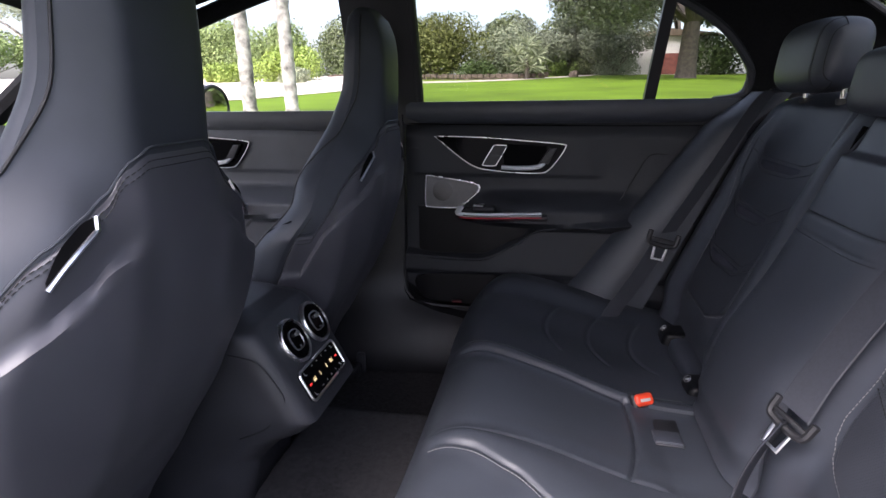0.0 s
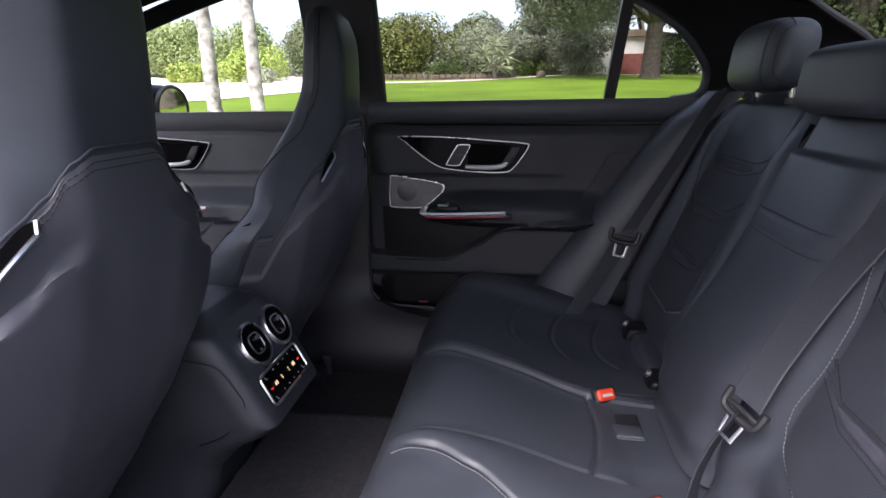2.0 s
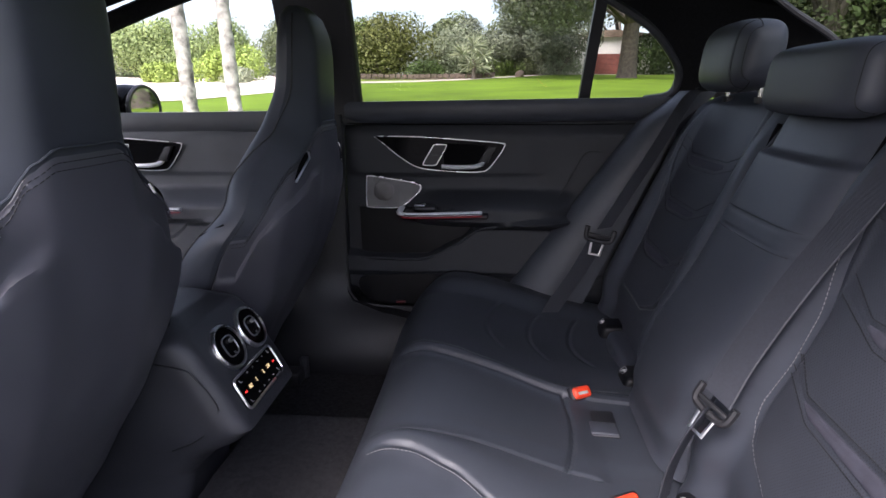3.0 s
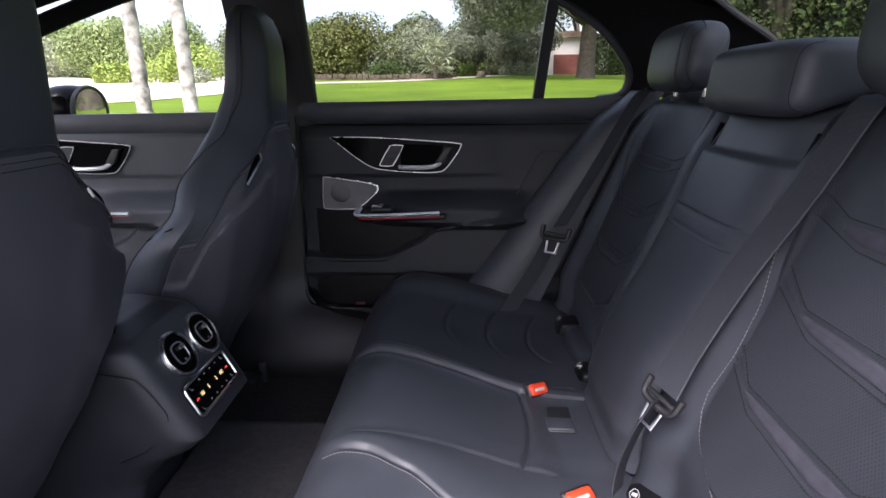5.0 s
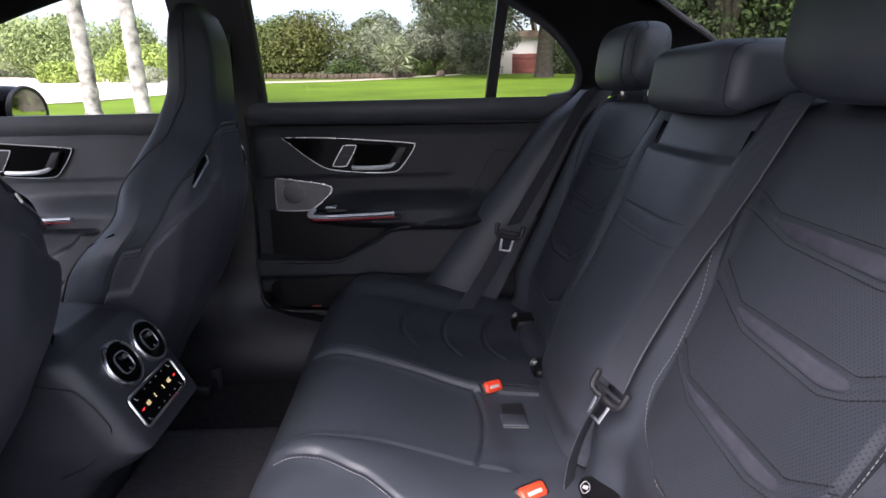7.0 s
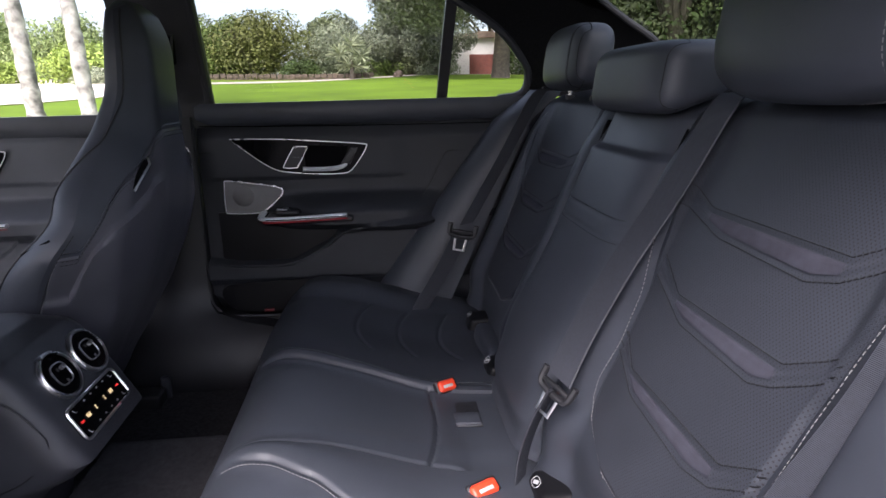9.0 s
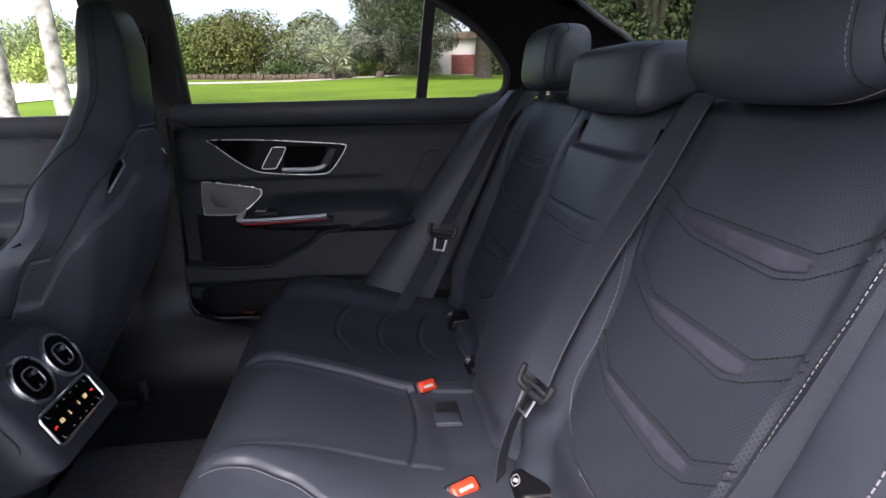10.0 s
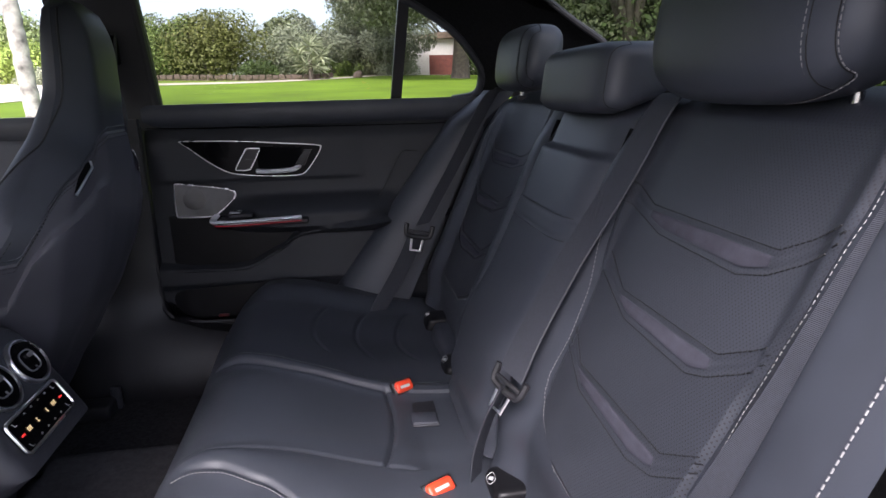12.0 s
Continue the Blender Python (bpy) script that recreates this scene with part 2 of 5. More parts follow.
def tube(pts, r, sides=8, closed=False, flat=1.0, up=(0, 0, 1), bm=None):
    """A rod of radius r along pts; flat squeezes it along up."""
    own = bm or bmesh.new()
    pts = [Vector(p) for p in pts]
    rows = []
    n = len(pts)
    for i, p in enumerate(pts):
        d = (pts[(i + 1) % n] - pts[i - 1]) if closed else (pts[min(i + 1, n - 1)] - pts[max(i - 1, 0)])
        d.normalize()
        s = d.cross(Vector(up))
        if s.length < 1e-4:
            s = d.cross(Vector((1, 0, 0)))
        s.normalize()
        w = s.cross(d)
        rows.append([own.verts.new(p + r * (math.cos(a) * s + flat * math.sin(a) * w)) for a in (2 * math.pi * k / sides for k in range(sides))])
    for i in range(n if closed else n - 1):
        a, b = rows[i], rows[(i + 1) % n]
        for k in range(sides):
            own.faces.new((a[k], a[(k + 1) % sides], b[(k + 1) % sides], b[k]))
    if not closed:
        own.faces.new(rows[0])
        own.faces.new(list(reversed(rows[-1])))
    return own


def ribbon(pts, across, width, thick=0.0016):
    """Webbing along pts; across: one vector, or one for each point."""
    bm = bmesh.new()
    rows = []
    n = len(pts)
    for i, p in enumerate(pts):
        p = Vector(p)
        a = Vector(across[i] if isinstance(across, list) else across).normalized()
        d = (Vector(pts[min(i + 1, n - 1)]) - Vector(pts[max(i - 1, 0)])).normalized()
        nn = d.cross(a).normalized() * thick
        h = a * (width / 2)
        rows.append([bm.verts.new(q) for q in (p - h, p - h * 0.94 + nn, p + h * 0.94 + nn, p + h, p + h * 0.94 - nn, p - h * 0.94 - nn)])
    for a, b in zip(rows, rows[1:]):
        for k in range(6):
            bm.faces.new((a[k], a[(k + 1) % 6], b[(k + 1) % 6], b[k]))
    bm.faces.new(rows[0])
    bm.faces.new(list(reversed(rows[-1])))
    return bm


def dashes(pts, length=0.0042, gap=0.0022, r=0.0007):
    """A row of thread stitches along pts."""
    bm = bmesh.new()
    pts = [Vector(p) for p in pts]
    cum = [0.0]
    for a, b in zip(pts, pts[1:]):
        cum.append(cum[-1] + (b - a).length)

    def at(s):
        for i in range(len(pts) - 1):
            if cum[i + 1] >= s:
                k = (s - cum[i]) / max(1e-9, cum[i + 1] - cum[i])
                return pts[i].lerp(pts[i + 1], k)
        return pts[-1]
    s = 0.0
    while s + length < cum[-1]:
        tube([at(s), at(s + length)], r, 5, bm=bm)
        s += length + gap
    return bm


def prism(poly, to3, depth, bevel=0.0, seg=2):
    """poly: 2D outline, to3(a, b, d): its place at depth d."""
    bm = bmesh.new()
    lo = [bm.verts.new(to3(a, b, 0)) for a, b in poly]
    hi = [bm.verts.new(to3(a, b, depth)) for a, b in poly]
    top = bm.faces.new(hi)
    bm.faces.new(list(reversed(lo)))
    n = len(poly)
    for i in range(n):
        bm.faces.new((lo[i], lo[(i + 1) % n], hi[(i + 1) % n], hi[i]))
    if bevel:
        bmesh.ops.bevel(bm, geom=list(top.edges), offset=bevel, segments=seg, profile=0.5, affect="EDGES")
    return bm


def ss(a, b, x):
    t = max(0.0, min(1.0, (x - a) / (b - a)))
    return t * t * (3 - 2 * t)


def lerp_table(tab, z):
    """Smooth look-up: rows of (z, values...)."""
    if z <= tab[0][0]:
        return tab[0][1:]
    for a, b in zip(tab, tab[1:]):
        if z <= b[0]:
            k = (z - a[0]) / (b[0] - a[0])
            k = k * 0.6 + 0.4 * k * k * (3 - 2 * k)
            return tuple(p + (q - p) * k for p, q in zip(a[1:], b[1:]))
    return tab[-1][1:]


def frange(a, b, n):
    return [a + (b - a) * i / (n - 1) for i in range(n)]


def near_line(a, b, line):
    """Distance from (a, b) to a polyline in the plane."""
    best = 9.0
    for (x0, y0), (x1, y1) in zip(line, line[1:]):
        dx, dy = x1 - x0, y1 - y0
        t = max(0, min(1, ((a - x0) * dx + (b - y0) * dy) / (dx * dx + dy * dy + 1e-12)))
        best = min(best, math.hypot(a - x0 - t * dx, b - y0 - t * dy))
    return best


# ---- car shell ----
def door_depth(x, z, front):
    """Inner face of a right-hand door: how far it stands in from the outer skin line."""
    x0 = -1.02 if front else -0.126
    u = x - x0
    y = 0.752
    y -= 0.020 * ss(0.955, 0.90, z)
    arm = ss(0.16, 0.36, u) * (1 if front else ss(0.74, 0.56, u))
    y -= 0.082 * arm * ss(0.760, 0.700, z) * ss(0.635, 0.672, z)
    curve = lerp_table([(0.0, 0.56), (0.09, 0.546), (0.23, 0.546), (0.34, 0.60), (0.40, 0.65), (0.57, 0.675), (0.95, 0.68)], u)[0]
    y -= 0.030 * ss(curve + 0.010, curve - 0.008, z) * ss(0.36, 0.44, z)
    y += 0.016 * ss(0.505, 0.485, z)
    bez = ss(-0.0, 0.05, u) * ss(0.60, 0.52, u)
    y -= 0.006 * bez * ss(0.948, 0.938, z) * ss(0.79, 0.80, z)
    y += 0.012 * ss(0.975, 0.995, z)
    return y


def door_trim(door, dx, front):
    ext = 0.09 if front else 0.0
    """Bezel with handle and switch, speaker grille and armrest pull, fixed to a door."""
    outline = smooth_line([(-0.024, 0, 0.908), (0.10, 0, 0.906), (0.22, 0, 0.898), (0.33, 0, 0.889), (0.342, 0, 0.880), (0.325, 0, 0.850), (0.296, 0, 0.814), (0.27, 0, 0.806), (0.21, 0, 0.806), (0.13, 0, 0.812), (0.085, 0, 0.821), (0.04, 0, 0.848), (-0.01, 0, 0.888), (-0.028, 0, 0.902)], 5, True)
    ydoor = 0.722
    poly = [(p.x + dx, p.z) for p in outline]
    part("bezel", prism(poly, lambda a, b, d: Vector((a, ydoor + 0.008 - d, b)), 0.012), PIANO, door, "gloss black bezel panel", smooth=False)
    part("bezel_rim", tube([(a, ydoor - 0.005, b) for a, b in poly], 0.0014, 6, True, up=(0, 1, 0)), CHROME, door, "satin chrome rim")
    cup = [(0.165, 0.888), (0.29, 0.884), (0.275, 0.824), (0.17, 0.822)]
    part("handle_cup", prism([(a + dx, b) for a, b in cup], lambda a, b, d: Vector((a, ydoor - 0.004 - d, b)), 0.003), DARK, door, smooth=False)
    hb = smooth_line([(0.164 + dx, ydoor - 0.022, 0.823), (0.215 + dx, ydoor - 0.026, 0.822), (0.262 + dx, ydoor - 0.024, 0.825), (0.282 + dx, ydoor - 0.014, 0.836), (0.30 + dx, ydoor - 0.008, 0.868)], 6)
    part("door_handle", tube(hb, 0.0085, 8, flat=0.75), SILVER, door, "satin chrome release handle")
    hk = prism([(0.268 + dx, 0.834), (0.297 + dx, 0.878), (0.318 + dx, 0.878), (0.296 + dx, 0.834)], lambda a, b, d: Vector((a, ydoor - 0.008 - d, b)), 0.014, 0.003)
    part("handle_grip", hk, PLASTIC, door)
    sw = smooth_line([(0.112, 0, 0.826), (0.142, 0, 0.826), (0.150, 0, 0.834), (0.175, 0, 0.878), (0.170, 0, 0.884), (0.143, 0, 0.884), (0.135, 0, 0.876), (0.110, 0, 0.834)], 3, True)
    sp = [(p.x + dx, p.z) for p in sw]
    part("switch", prism(sp, lambda a, b, d: Vector((a, ydoor - 0.004 - d, b)), 0.006, 0.001), PLASTIC, door, "black switch")
    part("switch_rim", tube([(a, ydoor - 0.009, b) for a, b in sp], 0.0016, 6, True, up=(0, 1, 0)), CHROME, door)
    part("switch_mark", rbox(0.133 + dx, 0.152 + dx, ydoor - 0.0115, ydoor - 0.010, 0.853, 0.856, 0), TRIM, door)
    sk = smooth_line([(-0.052, 0, 0.792), (0.02, 0, 0.783), (0.082, 0, 0.772), (0.098, 0, 0.760), (0.085, 0, 0.738), (0.045, 0, 0.705), (0.02, 0, 0.698), (-0.052, 0, 0.699), (-0.064, 0, 0.71), (-0.062, 0, 0.78)], 5, True)
    gp = [(p.x + dx, p.z) for p in sk]
    ys = 0.728
    part("speaker_grille", prism(gp, lambda a, b, d: Vector((a, ys + 0.006 - d, b)), 0.016, 0.003), GRILLE, door, "brushed metal speaker grille", smooth=False)
    part("speaker_rim", tube([(a, ys - 0.008, b) for a, b in gp], 0.0026, 6, True, up=(0, 1, 0)), CHROME, door)
    cone = bmesh.new()
    bmesh.ops.create_cone(cone, cap_ends=True, segments=28, radius1=0.032, radius2=0.026, depth=0.003, matrix=Matrix.Translation((-0.012 + dx, ys - 0.0105, 0.748)) @ Matrix.Rotation(radians(90), 4, "X"))
    part("speaker_cone", cone, material("dull_metal_mesh", (0.17, 0.165, 0.16), 0.35, metal=0.9, bump=0.6, bscale=900), door)
    pull = smooth_line([(0.045 + dx, 0.700, 0.702), (0.047 + dx, 0.640, 0.699), (0.065 + dx, 0.618, 0.698), (0.12 + dx, 0.612, 0.699), (0.20 + dx, 0.611, 0.702), (0.283 + ext + dx, 0.613, 0.705)], 6)
    part("armrest_pull", tube(pull, 0.0095, 10, flat=0.62), SILVER, door, "chrome pull trim along the armrest")
    part("pull_groove", tube([p + Vector((0, -0.0095, -0.0005)) for p in pull[12:]], 0.0012, 6), DARK, door)
    part("armrest_insert", rbox(0.055 + dx, 0.30 + dx, 0.622, 0.74, 0.684, 0.699, 0.006), PLASTIC, door)
    part("ambient_strip", tube([p + Vector((0, -0.004, -0.0085)) for p in pull[10:]], 0.0012, 6), GLOW, door, "dim red ambient light line")
    part("window_switch", rbox(0.085 + dx, 0.15 + dx, 0.645, 0.685, 0.700, 0.715, 0.006), PLASTIC, door, "black window switch")
    part("window_switch_cap", rbox(0.088 + dx, 0.118 + dx, 0.647, 0.683, 0.7155, 0.719, 0.002), CHROME, door)


def build_door(name, dx, x0, x1, front):
    door = thing(name, "black soft-trim %s car door with chrome details, closed" % ("front" if front else "rear"), "car door", "car doors")
    door["kind"] = "structure"
    us, vs = frange(x0, x1, 120), frange(0.395, 0.962 if front else 0.996, 110)

    def face(x, z):
        # rounded lower front corner
        k = ss(0.09, 0.0, x - x0) * 0.06
        zz = max(z, 0.395 + k) if z < 0.47 else z
        return (x, door_depth(x, zz, front), zz)
    # front door takes the paler copy that has windscreen light in its colour
    sheet("door_panel", face, us, vs, PANEL_FRONT_LIT if front else PANEL, door, back=(0, 0.10, 0))
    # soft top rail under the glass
    sheet("top_rail", lambda x, a: (x, 0.752 - 0.030 * math.sin(a) - 0.0, 0.940 - (0.034 if front else 0.0) + 0.052 * (1 - math.cos(a)) * 0.78 + (x - x0) * 0.010), frange(x0 + 0.004, x1, 40), frange(0.0, 2.2, 12), LEATHER if not front else PANEL_FRONT_LIT, door, "padded leather top rail", back=(0, 0.05, 0))
    part("rail_seam", tube([(x, 0.7275, 0.944 - 0.004 * math.sin((x - x0) * 3)) for x in frange(x0 + 0.01, x1, 20)], 0.0018, 6), DARK, door)
    door_trim(door, dx, front)
    if not front:
        def lip_z(x):
            return lerp_table([(-0.09, 0.552), (-0.07, 0.538), (0.09, 0.546), (0.174, 0.558), (0.227, 0.595), (0.262, 0.640), (0.30, 0.652)], x)[0]

        def pocket_pt(x, k):
            z = lip_z(x) + 0.010 + (0.690 - lip_z(x)) * k
            return (x, 0.733 - 0.0025 - 0.006 * k - 0.075 * ss(0.68, 1.0, k) * ss(0.02, 0.14, x), z)
        sheet("door_pocket", pocket_pt, frange(-0.088, 0.285, 60), frange(0, 1, 30), GLOSS_DARK, door, "smooth black door pocket", back=(0, 0.012, 0))
        part("kick_panel", prism([(p.x, p.z) for p in smooth_line([(-0.090, 0, 0.480), (0.05, 0, 0.492), (0.30, 0, 0.500), (0.30, 0, 0.405), (0.0, 0, 0.402), (-0.080, 0, 0.420)], 6, True)], lambda a, b, d: Vector((a, 0.722 - d, b)), 0.012, 0.004), GLOSS_DARK, door, "smooth black kick panel")
        seams = ([(0.62, 0.725, 0.862), (0.574, 0.724, 0.860), (0.545, 0.722, 0.815), (0.510, 0.716, 0.750), (0.480, 0.700, 0.715), (0.44, 0.678, 0.694)], [(-0.069, 0.7275, 0.79), (-0.072, 0.7275, 0.86), (-0.066, 0.7275, 0.888), (-0.040, 0.7275, 0.905)], [(-0.118, 0.7275, 0.872), (-0.074, 0.7275, 0.871)])
        for line in seams:
            part("panel_seam", tube(smooth_line(line, 6), 0.0014, 6), PLASTIC, door)
    part("door_skin", rbox(x0, x1, 0.835, 0.86, 0.20, 0.975, 0.01), PAINT, door)
    return door


rear_door = build_door("door_rear", 0.0, -0.126, 0.82, False)
front_door = build_door("door_front", -0.967, -1.30, -0.26, True)
# red reflector low on the rear door, and its pocket lip
part("reflector", rbox(0.02, 0.05, 0.690, 0.70, 0.404, 0.413, 0.003), material("dim_red_reflector", (0.09, 0.004, 0.006), 0.4), rear_door, "small red reflector")
part("pocket_lip", tube(smooth_line([(-0.10, 0.700, 0.552), (-0.03, 0.700, 0.548), (0.105, 0.700, 0.548), (0.20, 0.70, 0.59), (0.26, 0.685, 0.635), (0.33, 0.668, 0.655), (0.45, 0.69, 0.665)], 8), 0.004, 8), PANEL, rear_door)
part("door_seal", tube(smooth_line([(-0.128, 0.715, 0.95), (-0.13, 0.71, 0.70), (-0.13, 0.705, 0.47), (-0.115, 0.70, 0.42), (-0.07, 0.70, 0.395), (0.10, 0.70, 0.388), (0.30, 0.70, 0.388)], 8), 0.005, 8), PLASTIC, rear_door, "rubber door seal")


def side_y(z):
    """The glass and pillars lean in above the waist."""
    return 0.772 - 0.26 * (z - 1.0) - 0.28 * (z - 1.0) ** 2


# right-hand windows
rear_window = thing("window_1", "clear rear side window with black frame", "car window", kind="structure")
us, vs = frange(-0.10, 0.5655, 8), frange(0.98, 1.36, 8)
g = sheet("pane", lambda x, z: (x, side_y(z) + 0.012, z), us, vs, GLASS_SIDE, rear_window)
g.visible_shadow = False
g = sheet("quarter_pane", lambda x, z: (x, side_y(z) + 0.012, z), frange(0.5665, 0.86, 6), frange(0.98, 1.30, 8), GLASS_SIDE, rear_window)
g.visible_shadow = False
sheet("divider", lambda x, z: (x + 0.085 * (z - 1.0), side_y(z) - 0.004, z), frange(0.550, 0.580, 3), frange(0.985, 1.36, 10), PLASTIC, rear_window, "black divider bar", back=(0, 0.03, 0))
part("window_seal", tube([(x, side_y(1.005) - 0.004, 0.999 + 0.010 * (x + 0.1)) for x in frange(-0.10, 0.80, 16)], 0.006, 6), DARK, rear_window)
front_window = thing("window_2", "clear front side window with black frame", "car window", kind="structure")
g = sheet("pane", lambda x, z: (x, side_y(z) + 0.012, z), frange(-1.05, -0.26, 8), frange(0.95, 1.36, 8), GLASS, front_window)
g.visible_shadow = False
# B-pillar with upper trim, adjuster slot and lower flare
pillar = thing("pillar_right", "black plastic centre pillar trim between the doors", "pillar trim", kind="structure")
sheet("upper_trim", lambda x, z: (x, side_y(max(z, 1.0)) - 0.035 - 0.02 * math.sin(math.pi * min(1, max(0, (x + 0.285) / 0.205))), z), frange(-0.285, -0.080, 12), frange(0.94, 1.36, 14), PLASTIC, pillar, back=(0, 0.05, 0))
part("pillar_edge", tube([(-0.084, side_y(z) - 0.03, z) for z in frange(0.99, 1.36, 10)], 0.012, 8), PLASTIC, pillar)
sheet("lower_trim", lambda x, z: (x - 0.05 * ss(0.55, 0.30, z) * (-0.13 - x) / 0.2 + 0.34 * ((x + 0.33) / 0.2) ** 2 * ss(0.45, 0.33, z) ** 2, 0.705 - 0.10 * ss(0.50, 0.24, z) - 0.02 * math.sin(math.pi * (x + 0.33) / 0.2), z), frange(-0.33, -0.13, 12), frange(0.20, 0.97, 30), PLASTIC, pillar, back=(0, 0.06, 0))
part("belt_slot", rbox(-0.168, -0.132, 0.640, 0.668, 1.105, 1.172, 0.006), DARK, pillar, "black belt height adjuster")
part("slot_frame", tube([(-0.160, 0.640, 1.10), (-0.172, 0.637, 1.176), (-0.128, 0.637, 1.176), (-0.138, 0.640, 1.10)], 0.004, 6, True, up=(0, 1, 0)), PLASTIC, pillar)
# sill under the rear door
sill = thing("door_sill", "dark grey plastic door sill trim", "sill trim", kind="structure")
sheet("sill_cover", lambda x, a: (x, 0.715 - 0.10 * (1 - math.cos(a)) , 0.385 - 0.19 * math.sin(a) * 0.95 + 0.05 * ss(-0.05, -0.20, x)), frange(-0.30, 0.60, 30), frange(0.0, 1.57, 12), PLASTIC, sill, back=(0, 0.03, -0.02))
# dark board added to stop outside light showing through the door gap
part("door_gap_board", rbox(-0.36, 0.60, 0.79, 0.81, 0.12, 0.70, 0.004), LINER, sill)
# unseen dark boards, added to stop light leaking past the rear seat
cover = thing("light_gap_boards", "added dark board closing light gaps behind the rear side bolster", "trim panel", kind="structure")
part("gap_filler_board", rbox(0.50, 1.20, 0.775, 0.79, 0.25, 1.005, 0.006), LINER, cover)
part("gap_filler_board", rbox(0.80, 1.20, -0.80, -0.78, 0.25, 1.005, 0.006), LINER, cover)
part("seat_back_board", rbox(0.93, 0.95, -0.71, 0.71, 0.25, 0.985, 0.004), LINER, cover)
# curved C-pillar trim from the quarter window to the rear glass
cpillar = thing("pillar_rear_right", "dark fabric rear pillar trim beside the quarter window", "pillar trim", kind="structure")
edge = smooth_line([(0.46, 0, 1.325), (0.60, 0, 1.262), (0.722, 0, 1.190), (0.800, 0, 1.105), (0.814, 0, 1.055), (0.795, 0, 1.018), (0.73, 0, 1.006)], 8)
inner = smooth_line([(0.50, 0.56, 1.375), (0.72, 0.54, 1.355), (0.88, 0.52, 1.285), (1.00, 0.51, 1.205), (1.10, 0.50, 1.13), (1.12, 0.52, 1.03), (1.05, 0.55, 0.98)], 8)


def pillar_pt(i, k):
    a = edge[int(i)]
    a = Vector((a.x, side_y(a.z) - 0.012, a.z))
    b = inner[int(i)]
    bow = 0.03 * math.sin(math.pi * k)
    return a.lerp(b, k) + Vector((0.0, bow * 0.6, bow * 0.6))


sheet("pillar_cover", pillar_pt, list(range(len(edge))), frange(0, 1, 10), LINER, cpillar)
part("quarter_rim", tube([(p.x, side_y(p.z) - 0.010, p.z) for p in edge], 0.012, 8), TRIM, cpillar, "grey rim of the quarter window")
# left side: unseen mirrored pillars and sill, added to keep the cabin in shade
left = thing("pillar_left", "left pillars and roof edge round the open doorway", "pillar trim", kind="structure")
sheet("front_pillar", lambda x, z: (x, -side_y(max(z, 1.0)) + 0.035, z), frange(-0.40, -0.28, 6), frange(0.20, 1.36, 14), LINER, left, back=(0, -0.06, 0))
sheet("pillar_cover", lambda i, k: Vector((1, -1, 1)) * pillar_pt(i, k), list(range(len(edge))), frange(0, 1, 10), LINER, left)
part("sill_left", rbox(-1.3, 0.62, -0.80, -0.68, 0.16, 0.36, 0.03), PAINT, left)
# roof lining with a rolled edge
roof = thing("ceiling", "black fabric roof lining", "headliner", kind="structure")
sheet("roof_lining", lambda x, y: (x, y, 1.405 - 0.07 * abs(y / 0.64) ** 3.0 - 0.06 * ss(0.45, 0.85, x) - 0.13 * ss(-0.45, -1.1, x)), frange(-1.1, 0.80, 30), frange(-0.665, 0.665, 30), LINER, roof, back=(0, 0, 0.03))
part("roof_rail", tube([(x, 0.680, 1.345 - 0.36 * max(0.0, -0.36 - x) ** 1.25) for x in frange(-1.1, 0.5, 40)], 0.026, 10), LINER, roof)
part("roof_rail_left", tube([(x, -0.668, 1.315 - 0.10 * ss(-0.45, -1.1, x)) for x in frange(-1.1, 0.5, 30)], 0.026, 10), LINER, roof)
# front windscreen frame and dashboard close the front
front_end = thing("dashboard", "black dashboard under the windscreen", "dashboard", kind="structure")
sheet("dash_top", lambda y, k: (-1.55 + 0.30 * k, y, 0.93 - 0.25 * k * k + 0.02 * math.sin(4 * y)), frange(-0.74, 0.74, 20), frange(0, 1, 10), PANEL, front_end, back=(0, 0, -0.3))
g = sheet("windscreen", lambda y, k: (-1.62 + 0.56 * k, y * (1 - 0.12 * k), 0.92 + 0.36 * k), frange(-0.72, 0.72, 8), frange(0, 1, 6), GLASS, front_end)
g.visible_shadow = False
part("windscreen_pillar", tube([(-1.60, 0.74, 0.93), (-1.08, 0.66, 1.23)], 0.035, 8), LINER, front_end)
part("windscreen_pillar", tube([(-1.60, -0.74, 0.93), (-1.08, -0.66, 1.23)], 0.035, 8), LINER, front_end)
# rear glass and parcel shelf
rear = thing("window_3", "tinted sloping rear window", "car window", kind="structure")
g = sheet("rear_pane", lambda y, k: (0.77 + 0.67 * k, y, 1.362 - 0.362 * k - 0.05 * (y / 0.5) ** 2 * (1 - k)), frange(-0.56, 0.56, 12), frange(0, 1, 10), GLASS_REAR, rear)
g.visible_shadow = False
part("glass_edge", tube([(p.x - 0.006, p.y - 0.004, p.z - 0.006) for p in inner[8:34]], 0.008, 8), PLASTIC, rear)
part("glass_edge", tube([(p.x - 0.006, -p.y + 0.004, p.z - 0.006) for p in inner[8:34]], 0.008, 8), PLASTIC, rear)
shelf = thing("parcel_shelf", "dark grey fabric parcel shelf behind the seats", "parcel shelf", kind="structure")
sheet("shelf_top", lambda x, y: (x, y, 1.0 - 0.03 * ss(0.95, 0.86, x) + 0.012 * math.sin(9 * y) ** 2), frange(0.86, 1.46, 14), frange(-0.62, 0.62, 20), TRIM, shelf, back=(0, 0, -0.05))
